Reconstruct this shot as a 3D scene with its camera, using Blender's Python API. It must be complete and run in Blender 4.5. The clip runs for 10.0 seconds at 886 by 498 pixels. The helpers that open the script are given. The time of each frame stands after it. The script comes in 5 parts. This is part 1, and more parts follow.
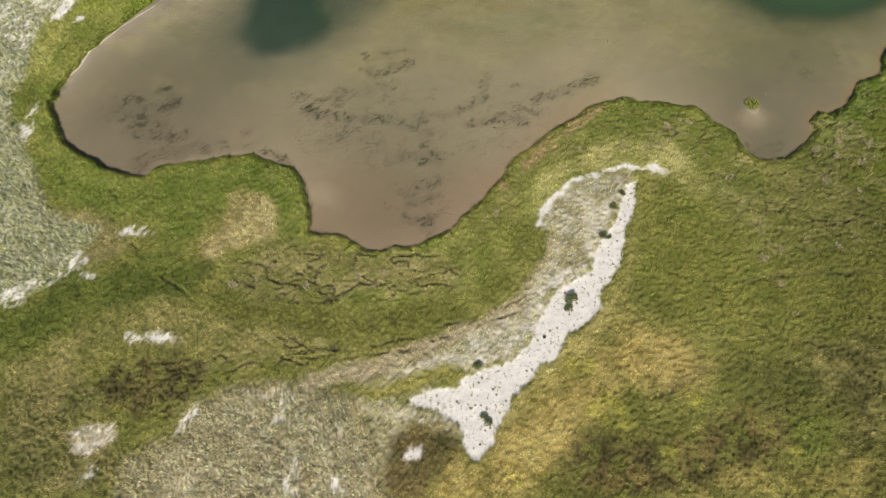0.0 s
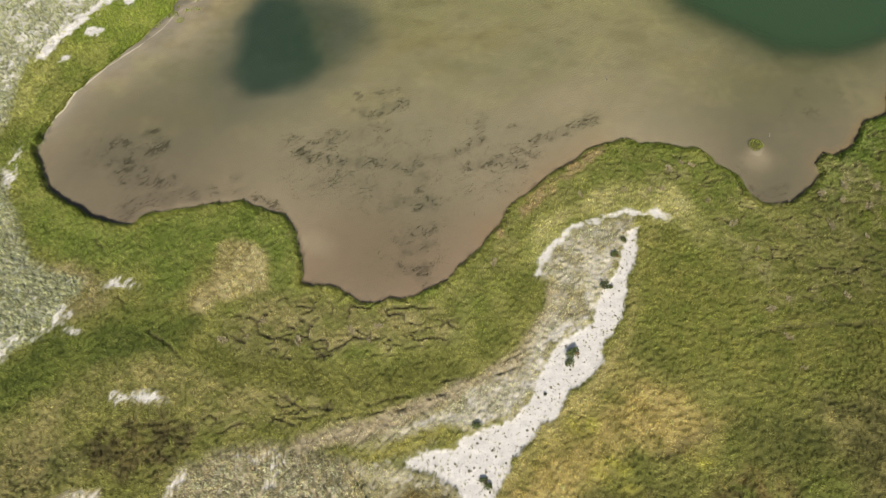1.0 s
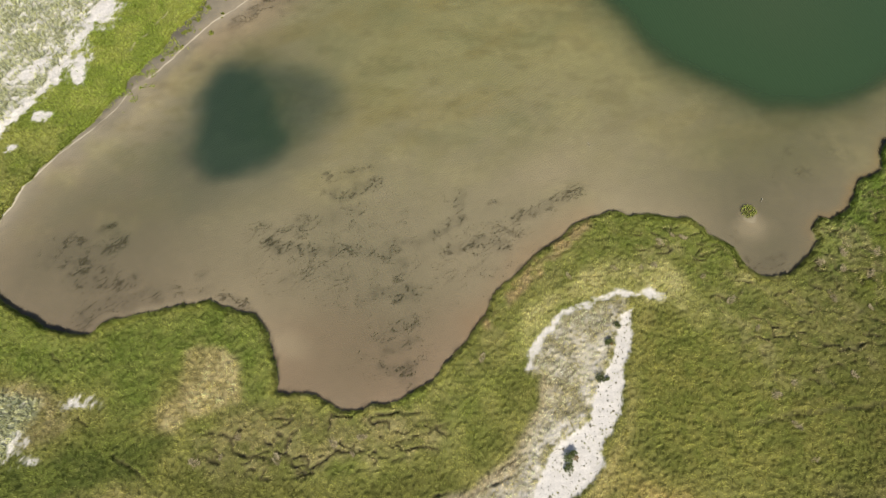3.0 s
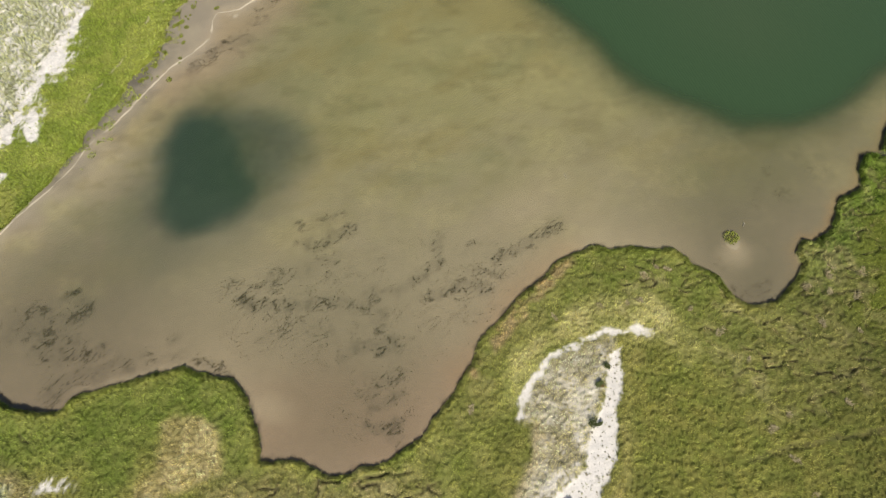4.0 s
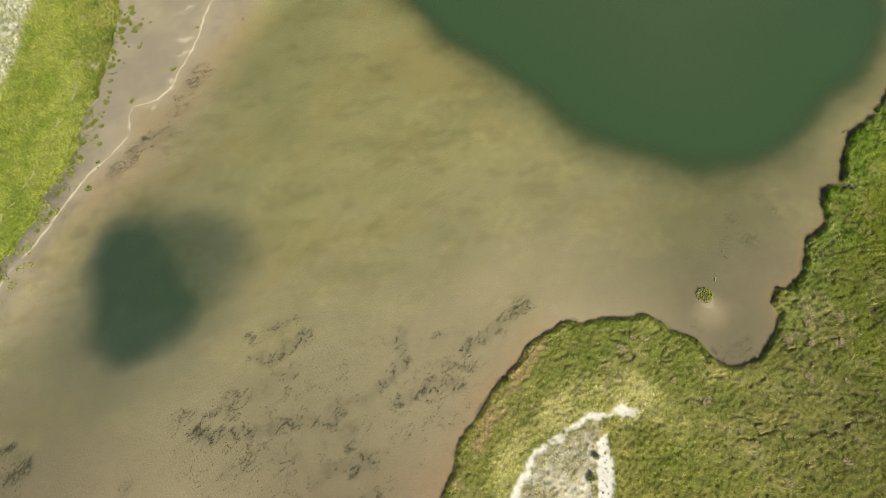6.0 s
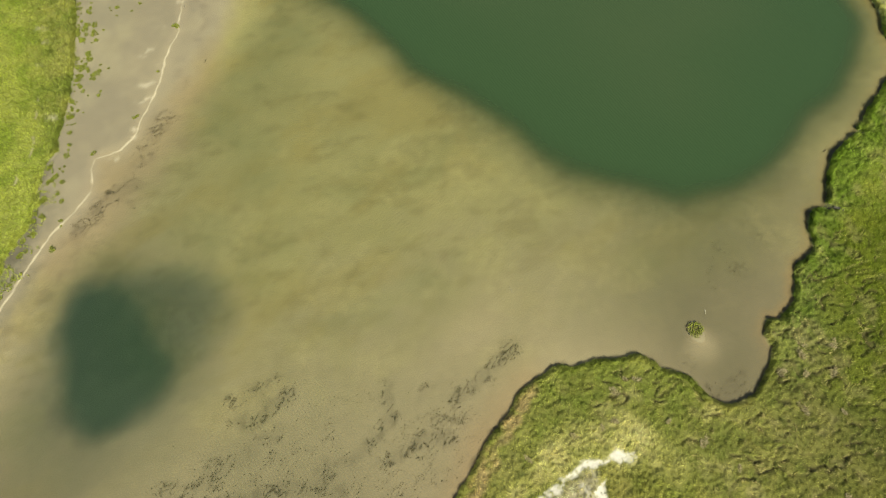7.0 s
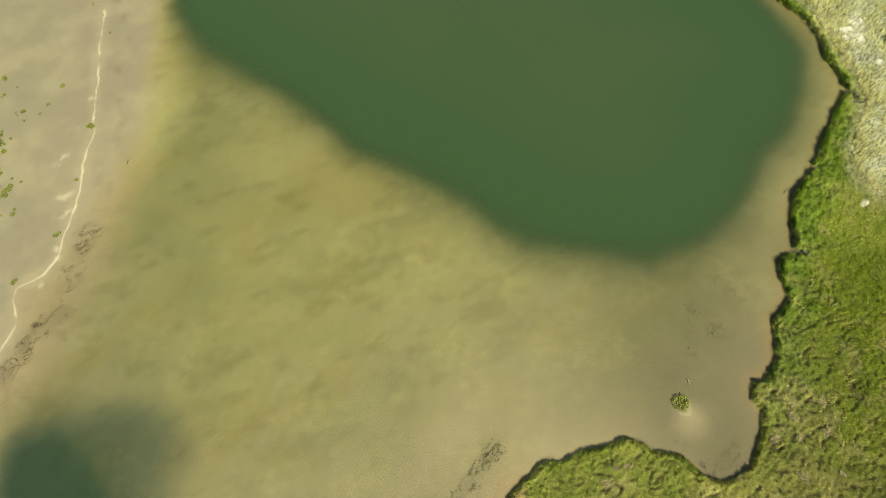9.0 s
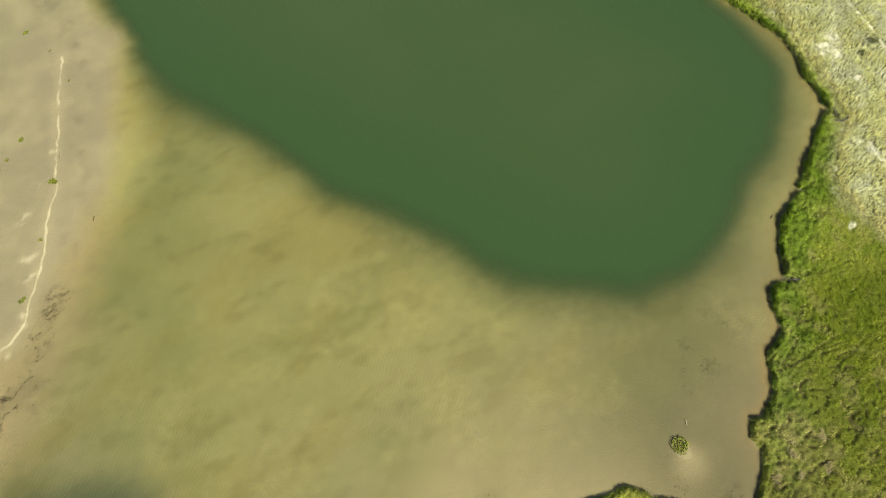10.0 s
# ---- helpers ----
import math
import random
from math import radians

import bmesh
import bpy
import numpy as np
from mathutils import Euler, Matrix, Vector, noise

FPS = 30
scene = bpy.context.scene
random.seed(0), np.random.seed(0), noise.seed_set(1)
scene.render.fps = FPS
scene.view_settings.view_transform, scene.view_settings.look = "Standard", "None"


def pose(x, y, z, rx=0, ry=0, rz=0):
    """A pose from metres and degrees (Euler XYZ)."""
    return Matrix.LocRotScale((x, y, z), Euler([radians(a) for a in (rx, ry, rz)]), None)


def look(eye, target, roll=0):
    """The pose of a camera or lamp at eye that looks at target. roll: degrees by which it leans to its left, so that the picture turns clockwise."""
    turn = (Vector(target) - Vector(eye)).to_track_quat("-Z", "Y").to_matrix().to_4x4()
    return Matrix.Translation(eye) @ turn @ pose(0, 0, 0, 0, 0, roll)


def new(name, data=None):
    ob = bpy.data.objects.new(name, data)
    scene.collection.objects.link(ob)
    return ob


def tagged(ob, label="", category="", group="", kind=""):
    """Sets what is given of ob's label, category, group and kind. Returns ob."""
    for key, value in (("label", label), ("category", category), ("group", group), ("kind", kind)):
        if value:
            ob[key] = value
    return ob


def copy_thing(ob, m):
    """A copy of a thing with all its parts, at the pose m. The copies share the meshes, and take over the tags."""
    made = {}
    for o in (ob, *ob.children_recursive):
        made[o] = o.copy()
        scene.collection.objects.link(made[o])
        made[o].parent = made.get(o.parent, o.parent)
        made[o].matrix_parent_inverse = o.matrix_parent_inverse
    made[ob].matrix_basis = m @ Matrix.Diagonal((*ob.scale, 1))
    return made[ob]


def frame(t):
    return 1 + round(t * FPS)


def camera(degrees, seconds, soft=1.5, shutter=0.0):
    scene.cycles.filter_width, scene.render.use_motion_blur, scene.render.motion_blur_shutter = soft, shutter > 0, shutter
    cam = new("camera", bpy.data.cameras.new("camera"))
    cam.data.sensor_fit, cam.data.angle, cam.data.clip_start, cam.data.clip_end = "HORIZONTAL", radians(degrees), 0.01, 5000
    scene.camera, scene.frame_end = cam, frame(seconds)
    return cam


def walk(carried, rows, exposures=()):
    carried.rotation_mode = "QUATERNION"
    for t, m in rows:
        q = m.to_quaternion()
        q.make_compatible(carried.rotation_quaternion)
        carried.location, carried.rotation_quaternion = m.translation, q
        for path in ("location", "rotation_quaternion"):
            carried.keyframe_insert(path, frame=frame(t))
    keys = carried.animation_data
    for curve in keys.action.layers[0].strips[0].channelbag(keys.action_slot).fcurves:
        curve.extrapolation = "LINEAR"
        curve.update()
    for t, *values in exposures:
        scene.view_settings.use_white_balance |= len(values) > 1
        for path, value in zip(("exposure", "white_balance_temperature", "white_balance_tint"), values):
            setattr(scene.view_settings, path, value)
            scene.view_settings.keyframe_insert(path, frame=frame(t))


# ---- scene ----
cam = camera(66.9, 10.0, soft=0.85)
PATH = [
    (0, (0.394, 0.009, 99.397), (0.31, 0.876, 97.597), -5.0),
    (0.5, (0.414, 4.043, 99.426), (0.331, 4.923, 97.632), -4.9),
    (1, (0.447, 8.101, 99.466), (0.371, 8.983, 97.672), -4.9),
    (1.5, (0.542, 12.16, 99.507), (0.478, 13.041, 97.713), -4.9),
    (2, (0.642, 16.159, 99.566), (0.587, 17.042, 97.772), -4.9),
    (2.5, (0.786, 20.154, 99.622), (0.74, 21.039, 97.828), -5.0),
    (4, (1.624, 32.201, 99.975), (1.661, 33.082, 98.18), -5.0),
    (4.5, (2.245, 36.253, 100.043), (2.31, 37.129, 98.247), -5.1),
    (5, (3.114, 40.283, 100.076), (3.206, 41.155, 98.278), -5.3),
    (5.5, (4.109, 44.303, 100.071), (4.225, 45.168, 98.271), -5.5),
    (5.7, (4.538, 45.886, 100.076), (4.666, 46.748, 98.276), -5.6),
    (7, (7.523, 55.971, 100.272), (7.72, 56.812, 98.468), -5.6),
    (7.5, (8.743, 59.711, 100.301), (8.968, 60.544, 98.496), -5.5),
    (8, (10.096, 63.363, 100.295), (10.349, 64.187, 98.49), -5.4),
    (8.5, (11.637, 67.011, 100.273), (11.921, 67.824, 98.468), -5.4),
    (9, (13.326, 70.622, 100.277), (13.637, 71.425, 98.472), -5.3),
    (9.5, (15.047, 74.237, 100.315), (15.382, 75.028, 98.509), -5.2),
    (10, (16.805, 77.89, 100.33), (17.165, 78.668, 98.523), -5.0),
]
walk(cam, [(t, look(eye, target, roll)) for t, eye, target, roll in PATH],
     ((0, -0.1, 6500, 10), (2.5, -0.07, 6500, 10), (4, 0.02, 6500, 10), (5.5, 0.1, 6700, 8), (7, 0.2, 7500, -6), (10, 0.3, 7950, -10)))

# ---------------------------------------------------------------- world, sun
SUN_EL = 47.0
world = bpy.data.worlds.new("sky")
scene.world = world
world.use_nodes = True
wn = world.node_tree.nodes
sky = wn.new("ShaderNodeTexSky")
sky.sky_type, sky.sun_disc = "NISHITA", False
sky.sun_elevation, sky.sun_rotation = radians(SUN_EL), radians(180)
world.node_tree.links.new(sky.outputs[0], wn["Background"].inputs[0])
wn["Background"].inputs[1].default_value = 0.085
sun = new("sun", bpy.data.lights.new("sun", "SUN"))
sun.data.energy, sun.data.angle, sun.data.color = 4.4, radians(0.53), (1.0, 0.95, 0.86)
sun.matrix_world = look((0, -math.cos(radians(SUN_EL)) * 300, math.sin(radians(SUN_EL)) * 300), (0, 0, 0))

# ---------------------------------------------------------------- outlines of the place, metres
SHORE_WEST = [(-35.7, 189.5), (-36.0, 174.9), (-37.8, 162.2), (-40.5, 150.9), (-42.6, 144.0), (-45.1, 138.8), (-48.0, 131.7), (-53.2, 122.4), (-59.5,
    112.6), (-62.2, 108.9), (-65.0, 103.8), (-67.5, 100.6), (-71.1, 96.2), (-74.5, 91.1), (-77.0, 85.5), (-78.1, 81.4), (-78.3, 78.1), (-78.2, 76.8),
    (-76.6, 74.2), (-74.5, 70.3), (-69.2, 66.0), (-64.4, 63.6), (-61.6, 62.4), (-56.9, 62.0)]
SHORE_SOUTH = [(-55.7, 63.8), (-53.3, 64.5), (-49.3, 65.0), (-43.3, 65.8), (-38.3, 66.4), (-36.1, 65.2), (-32.9, 64.2), (-30.8, 63.4), (-29.0, 61.0),
    (-28.0, 58.2), (-27.0, 55.4), (-26.6, 52.1), (-27.0, 50.8), (-24.5, 50.5), (-20.7, 50.0), (-18.7, 48.9), (-16.7, 47.4), (-13.9, 47.1), (-12.1,
    47.9), (-8.4, 48.7), (-3.7, 50.5), (-2.3, 51.6), (-1.4, 53.7), (0.5, 55.1), (2.9, 57.5), (5.4, 60.9), (6.9, 63.7), (9.9, 66.6), (13.0, 69.6),
    (15.6, 71.6), (18.3, 73.6), (22.0, 76.5)]
SHORE_CAPE = [(25.6, 77.3), (27.7, 78.1), (30.7, 77.5), (34.7, 76.9), (38.6, 76.4), (40.6, 76.1), (42.3, 74.2), (44.4, 71.7), (46.7, 70.5), (47.4,
    68.1), (47.9, 66.1), (49.6, 65.0), (52.3, 64.6), (55.4, 65.7), (58.2, 67.7), (60.2, 70.4), (60.0, 72.7), (61.9, 74.4), (63.9, 73.7), (66.0, 74.9),
    (67.7, 76.2), (69.3, 79.3), (71.2, 81.2), (73.7, 81.8), (75.2, 83.6), (76.5, 86.6), (78.1, 88.9), (81.0, 89.5)]
SHORE_EAST = [(82.3, 91.0), (84.6, 94.3), (86.8, 96.6), (90.4, 98.8), (93.8, 99.9), (97.6, 102.8), (103.3, 106.9), (107.4, 109.3), (109.7, 110.8),
    (110.4, 114.0), (111.4, 118.7), (113.2, 122.3), (113.8, 126.7), (113.0, 131.3), (112.2, 136.9), (111.3, 140.0), (109.9, 146.2)]
CREST = [(-7.4, 195.6), (-11.6, 183.7), (-14.2, 174.9), (-16.5, 166.5), (-19.3, 161.6), (-21.2, 156.4), (-24.1, 150.8), (-26.6,
    146.5), (-28.1, 143.4), (-30.9, 141.3), (-35.5, 141.0), (-36.4, 139.1), (-37.3, 134.0), (-40.0, 131.0), (-44.1, 128.1), (-54.7, 115.0), (-58.0,
    111.8), (-60.6, 107.5), (-63.8, 103.5), (-69.7, 97.3), (-74.1, 91.5), (-76.7, 85.6), (-77.9, 81.8)]
DEEP = [(-6.2, 213.0), (0.5, 195.0), (3.9, 183.9), (15.4, 165.3), (22.0, 154.1), (27.6, 141.8), (33.5, 131.8), (39.2, 122.2), (43.3, 114.5), (47.5,
    109.1), (54.9, 104.0), (62.3, 100.5), (69.5, 99.7), (75.9, 101.9), (83.9, 105.9), (93.9, 110.5), (102.5, 116.8), (107.2, 124.5), (109.1, 133.1),
    (106.8, 143.9)]
SAND = [(28.8, 61.0), (28.2, 57.9), (27.2, 54.7), (25.7, 52.0), (25.3, 48.9), (24.4, 45.4), (22.3, 41.9), (20.7, 39.5), (20.1, 37.1), (18.0, 35.1),
    (15.2, 33.0), (13.8, 30.3), (12.4, 28.7), (10.7, 28.2), (8.9, 25.9), (6.3, 23.3), (5.4, 20.8), (4.2, 18.4), (3.3, 16.4), (1.7, 14.2), (0.1, 15.1),
    (-0.7, 16.7), (-0.6, 18.3), (-2.4, 19.9), (-4.9, 21.1), (-7.9, 21.8), (-9.0, 23.2), (-5.8, 24.5), (-2.0, 24.9), (-0.8, 27.1), (2.6, 27.8), (5.2,
    28.4), (6.9, 29.8), (9.1, 32.0), (9.7, 35.2), (11.1, 37.6), (13.0, 39.9), (15.3, 41.9), (19.5, 43.9), (19.7, 46.9), (20.8, 49.4), (23.4, 52.0),
    (24.7, 54.7), (25.3, 57.4), (26.5, 60.2)]
ARC = [(11.3, 51.8), (12.0, 54.2), (13.1, 56.0), (14.9, 58.0), (16.4, 59.3), (18.4, 60.6), (20.4, 61.5), (23.8, 62.6), (26.8, 63.4), (29.2, 63.2),
    (31.1, 63.3), (32.8, 62.7)]
SPARSE = [(12.8, 55.3), (16.4, 59.1), (21.3, 61.0), (27.4, 62.4), (25.8, 58.5), (24.6, 55.2), (21.3, 49.9), (19.6, 44.9), (15.3, 41.9), (12.1, 39.5),
    (10.1, 33.4), (6.5, 28.9), (-0.8, 27.5), (-5.8, 24.5), (-13.4, 23.5), (-16.0, 24.4), (-11.1, 27.4), (-3.4, 30.6), (1.8, 33.8), (8.0, 37.1), (10.4,
    41.4), (13.2, 44.8), (14.8, 48.9), (14.5, 51.5), (11.3, 51.5)]
GREY_STRIP = [(-24.7, 25.6), (-19.7, 26.9), (-11.1, 28.8), (-4.3, 31.9), (1.8, 34.4), (8.0, 38.0), (11.8, 42.9), (14.3, 46.9), (14.9, 50.5)]
CREASE = [(-39.6, 26.1), (-33.7, 28.2), (-28.7, 30.3), (-23.5, 30.9), (-18.2, 30.8), (-11.3, 31.9), (-4.3, 34.2), (2.7, 36.6), (8.1, 39.0)]
DUNE_SW = [(-29.8, 25.1), (-22.9, 24.3), (-17.2, 22.7), (-14.4, 19.8), (-12.5, 15.4), (-11.7, 7.8), (-10.5, 0.7), (-52.3, -0.0), (-49.2, 8.6), (-48.8,
    12.6), (-46.0, 15.0), (-42.3, 17.4), (-40.9, 21.6), (-35.6, 23.4)]
DUNE_W = [(-53.2, 196.8), (-52.8, 181.8), (-58.5, 158.0), (-61.7, 148.9), (-65.8, 137.1), (-70.6, 125.6), (-73.3, 120.3), (-74.6, 112.9), (-78.3, 108.9), (-81.2, 105.4), (-83.3, 100.9), (-85.2, 100.4), (-86.4, 93.7), (-86.2, 85.6), (-87.2, 80.8), (-85.4, 75.5), (-82.1, 71.0), (-77.6, 63.6), (-74.5, 58.3), (-69.8, 53.8), (-62.5, 51.5), (-64.5, 45.5), (-66.8, 42.2), (-71.0, 40.2), (-76.1, 38.2), (-86.4, 34.8), (-162.4, 35.4), (-211.0, 107.6)]
DUNE_E = [(115.6, 142.7), (116.8, 136.6), (116.1, 127.0), (114.0, 118.7), (112.1, 110.8), (109.5, 105.2), (102.1, 101.5), (99.0, 95.5), (99.8, 86.5),
    (103.9, 75.0), (137.5, 61.0), (192.1, 100.8)]
PALE = [(-74.6, 39.2, 2.8, 1.4, 30), (-71.1, 42.0, 3.7, 0.5, 6), (-65.9, 44.0, 2.5, 1.3, 42), (-62.4, 43.2, 2.0, 0.6, 38), (-56.6, 51.3, 2.9, 0.7,
    -12), (-53.5, 32.4, 2.4, 0.8, 0), (-48.2, 32.0, 2.2, 0.9, -10), (-41.4, 19.5, 1.6, 0.8, 50), (-55.1, 15.8, 3.0, 1.0, 17), (-55.2, 11.3, 1.0, 1.0,
    0), (-7.6, 15.2, 1.4, 0.8, 45), (-32.1, 23.0, 3.1, 0.7, 9), (-27.7, 21.7, 1.2, 2.5, 0), (-24.9, 12.1, 1.0, 2.3, 0), (-18.3, 10.7, 1.2, 1.4, 0),
    (-81.5, 72.3, 1.0, 5.4, 0), (-78.7, 98.9, 1.4, 0.6, 0), (-11.7, 22.9, 2.0, 0.6, 0), (-65.6, 146.4, 4.3, 1.5, 53), (-69.8, 134.2, 6.3, 4.7, 70),
    (-69.5, 119.2, 4.2, 1.8, 85), (120.8, 120.8, 2.3, 2.5, -29), (109.0, 98.0, 3.0, 1.2, 24), (115.0, 108.3, 1.0, 1.0, -29)]
TRACK = [(130.5, 127.4), (129.6, 122.0), (128.3, 116.3), (126.9, 109.3), (124.2, 93.7)]
ROSY = [(-24.8, 54.5), (-17.2, 57.3), (-6.2, 51.5), (1.0, 56.0)]
SHOALS = [(-26.0, 58.5, 2.0, 4.0, 70), (-45.5, 65.5, 8.0, 0.9, 3), (51.2, 73.5, 2.6, 2.0, 0), (18.0, 88.0, 9.0, 4.0, 25)]
ISLET, ISLET_H = (50.8, 76.6), 0.35
WATER_TONE, WATER_TONE_OPEN, WATER_DENSITY = (0.043, 0.078, 0.033), (0.058, 0.086, 0.039), 1.05
PALE_W = [(-69.5, 133.7, 16.4, 2.1, 69), (-66.4, 131.8, 5.6, 3.1, 68), (-69.3, 118.8, 4.5, 1.8, 89), (-77.7, 139.5, 5.9, 1.9, 56), (-77.0, 118.9, 5.6, 1.5, 67), (-69.2, 118.9, 1.3, 3.4, -23), (-88.2, 124.2, 3.0, 2.5, -4), (-82.3, 117.0, 4.6, 2.2, 54), (-74.8, 106.9, 1.5, 1.1, 8)]

WEED_A = [
    ([(-30.0, 77.0), (-27.1, 75.9), (-24.6, 74.7), (-20.5, 74.1), (-16.0, 74.4)], 26, 0.55),
    ([(-19.6, 86.5), (-17.2, 85.5), (-14.6, 86.6), (-11.5, 86.9)], 20, 0.6),
    ([(-33.4, 78.1), (-30.9, 79.6), (-28.0, 79.0), (-23.8, 78.4)], 8, 0.5),
    ([(-9.7, 74.9), (-7.6, 75.2), (-4.3, 74.4), (-1.7, 76.2), (0.1, 77.4), (2.0, 80.6), (3.6, 83.5)], 11, 0.45),
    ([(1.8, 73.7), (4.7, 73.6), (6.8, 73.7), (9.2, 72.7)], 13, 0.6),
    ([(-11.5, 66.2), (-8.4, 65.6), (-5.9, 65.9)], 16, 0.5),
    ([(-8.4, 70.7), (-7.1, 71.4), (-8.1, 68.5)], 9, 0.5),
]
WEED_B = [
    ([(6.8, 79.5), (8.3, 81.2), (11.8, 81.7)], 7, 0.3),
    ([(-10.4, 59.0), (-8.4, 59.9), (-6.4, 60.8)], 9, 0.9),
    ([(-27.5, 68.6), (-25.9, 69.6), (-21.8, 70.8), (-18.6, 70.3), (-16.2, 69.2)], 7, 1.6),
    ([(7.6, 76.1), (9.6, 75.4), (12.1, 75.5)], 7, 0.8),
    ([(-24.2, 80.5), (-23.8, 78.4), (-21.6, 80.6), (-18.2, 80.6), (-15.2, 82.1)], 8, 0.9),
    ([(-15.1, 74.3), (-11.1, 73.3), (-8.5, 73.8)], 9, 1.2),
    ([(-59.2, 80.5), (-57.8, 81.2), (-56.4, 79.6), (-56.7, 77.3), (-58.0, 76.7)], 14, 0.25),
]
WEED_C = [
    ([(-65.9, 77.0), (-63.0, 77.4), (-60.1, 74.3), (-57.3, 71.7), (-61.3, 73.0)], 14, 1.5),
    ([(-57.3, 71.7), (-55.8, 71.3), (-53.5, 70.4), (-52.2, 71.2)], 12, 0.5),
    ([(-59.4, 64.7), (-58.3, 66.3), (-55.1, 67.7), (-51.5, 67.9)], 18, 0.9),
    ([(-49.6, 69.1), (-48.5, 68.7), (-47.2, 67.7)], 20, 0.3),
    ([(-40.7, 71.1), (-39.9, 72.0)], 22, 0.3),
    ([(-44.9, 68.7), (-42.7, 68.2), (-38.9, 68.6)], 7, 0.8),
    ([(-36.4, 66.9), (-34.4, 65.7), (-31.8, 64.3)], 26, 0.4),
]
WEED_D = [
    ([(-9.2, 57.5), (-7.2, 56.8), (-6.3, 57.7)], 14, 0.4),
    ([(-10.3, 53.9), (-8.1, 53.1), (-6.2, 53.5), (-7.5, 51.7)], 14, 0.5),
    ([(-13.9, 65.2), (-9.0, 65.8)], 8, 0.6),
    ([(49.4, 67.3), (50.8, 67.0), (52.5, 66.1)], 12, 0.7),
    ([(47.8, 68.2), (48.0, 66.9), (49.4, 65.6), (50.6, 65.1)], 14, 0.5),
    ([(53.9, 68.3), (53.9, 67.8)], 10, 0.2),
    ([(47.7, 73.1), (48.0, 72.5)], 5, 0.3),
]
WEED_E = [
    ([(-39.5, 127.5), (-35.8, 130.2), (-32.6, 132.4), (-30.0, 133.1)], 14, 0.9),
    ([(-28.8, 137.1), (-25.7, 140.4), (-21.9, 145.5)], 8, 0.8),
    ([(-31.2, 130.1), (-30.7, 129.5)], 24, 0.2),
]
WEED_F = [([(67.8, 90.8), (68.4, 89.2), (67.7, 86.9)], 7, 0.7), ([(61.8, 87.7), (61.2, 85.0), (62.0, 83.0)], 6, 1.0), ([(58.5, 81.6), (59.4, 84.0)], 4, 0.8), ([(12.4, 78.6), (17.3, 79.9), (23.2, 83.4)], 12, 0.5), ([(-21.0, 90.1), (-17.1, 89.5), (-13.0, 90.7)], 8, 0.3), ([(-2.4, 76.0), (-0.4, 77.2), (2.1, 79.0), (2.9, 81.5), (3.8, 83.5)], 14, 0.2), ([(-65.2, 76.5), (-60.7, 76.9), (-57.6, 75.7)], 8, 0.8), ([(-58.7, 81.2), (-56.2, 80.2), (-55.5, 78.1), (-57.2, 76.8)], 14, 0.25)]
SALT_E = [(119.0, 119.9, 2.7, 3.6, 0), (109.3, 97.1, 1.3, 4.1, 0), (119.0, 112.5, 1.2, 1.1, 0), (96.4, 90.9, 1.8, 0.6, 0)]
SAND_EDGE_W = [(-83.2, 100.6), (-81.8, 103.5), (-79.8, 106.8), (-78.0, 109.4), (-75.4, 112.1), (-74.4, 115.6), (-70.6, 125.6), (-68.3, 132.3), (-66.2, 137.9), (-63.2, 145.9)]
PANS = [(-69.4, 117.4, 1.4, 4.2, 8), (-74.6, 106.3, 2.0, 1.2, 8), (-78.5, 99.0, 1.1, 0.6, 8), (-66.7, 132.5, 1.8, 3.0, 8), (-80.4, 110.7, 0.9, 0.9, 8), (-90.6, 116.3, 3.1, 1.1, 8), (-79.3, 117.1, 1.9, 1.5, 8), (-78.1, 119.4, 1.4, 1.3, 8), (-88.8, 104.7, 1.2, 0.9, 8)]
TUSSOCK_W = [(-85.0, 100.4), (-80.5, 98.3), (-79.9, 94.1), (-81.9, 89.6), (-85.0, 85.2), (-86.9, 91.7)]
BROWN_S = [(-11.4, 17.0), (-7.4, 19.9), (-2.0, 18.7), (-1.1, 16.0), (-3.2, 14.4), (-5.1, 12.4), (-6.6, 9.4), (-11.4, 9.3)]
POOL_LOBE = [(-36.0, 115.4), (-30.8, 115.5), (-22.9, 114.1), (-18.4, 109.3), (-18.3, 103.0), (-23.5, 98.4), (-28.5, 94.8), (-32.9, 94.5), (-35.0, 102.8)]
DITCH = [(-62.8, 59.7), (-60.6, 57.5), (-59.8, 52.8), (-57.7, 49.7), (-54.7, 47.3), (-51.9, 44.6), (-49.2, 42.4), (-44.1, 38.2)]
RUT_A = [(27.2, 24.2), (35.4, 28.5)]
RUT_B = [(28.0, 23.8), (36.2, 28.1)]
RUT_C = [(42.8, 42.1), (48.8, 43.0), (54.8, 43.6), (62.8, 43.5), (69.3, 42.8)]
CRACK_A = [(-60.3, 119.1), (-59.6, 122.7), (-58.9, 124.3), (-57.4, 125.3), (-55.3, 129.0), (-53.8, 130.8), (-52.7, 133.3), (-51.9, 133.7)]
CRACK_B = [(-49.9, 136.4), (-50.0, 138.0), (-49.3, 141.0), (-49.5, 144.5)]
CRACK_C = [(-47.1, 144.5), (-46.4, 147.9), (-46.1, 152.1), (-44.8, 154.9), (-44.9, 158.9)]
RUST = [(6.1, 59.7), (8.8, 62.4), (12.0, 65.9), (15.6, 70.3), (19.5, 72.8), (23.6, 75.7)]
SHRUBS = [(25.8, 58.1), (24.0, 55.4), (21.9, 49.9), (23.0, 49.8), (16.0, 38.9), (15.6, 37.5), (1.4, 28.0), (2.2, 20.5), (2.9, 19.7), (11.6, 32.7),
        (126.7, 117.2), (122.9, 116.3)]
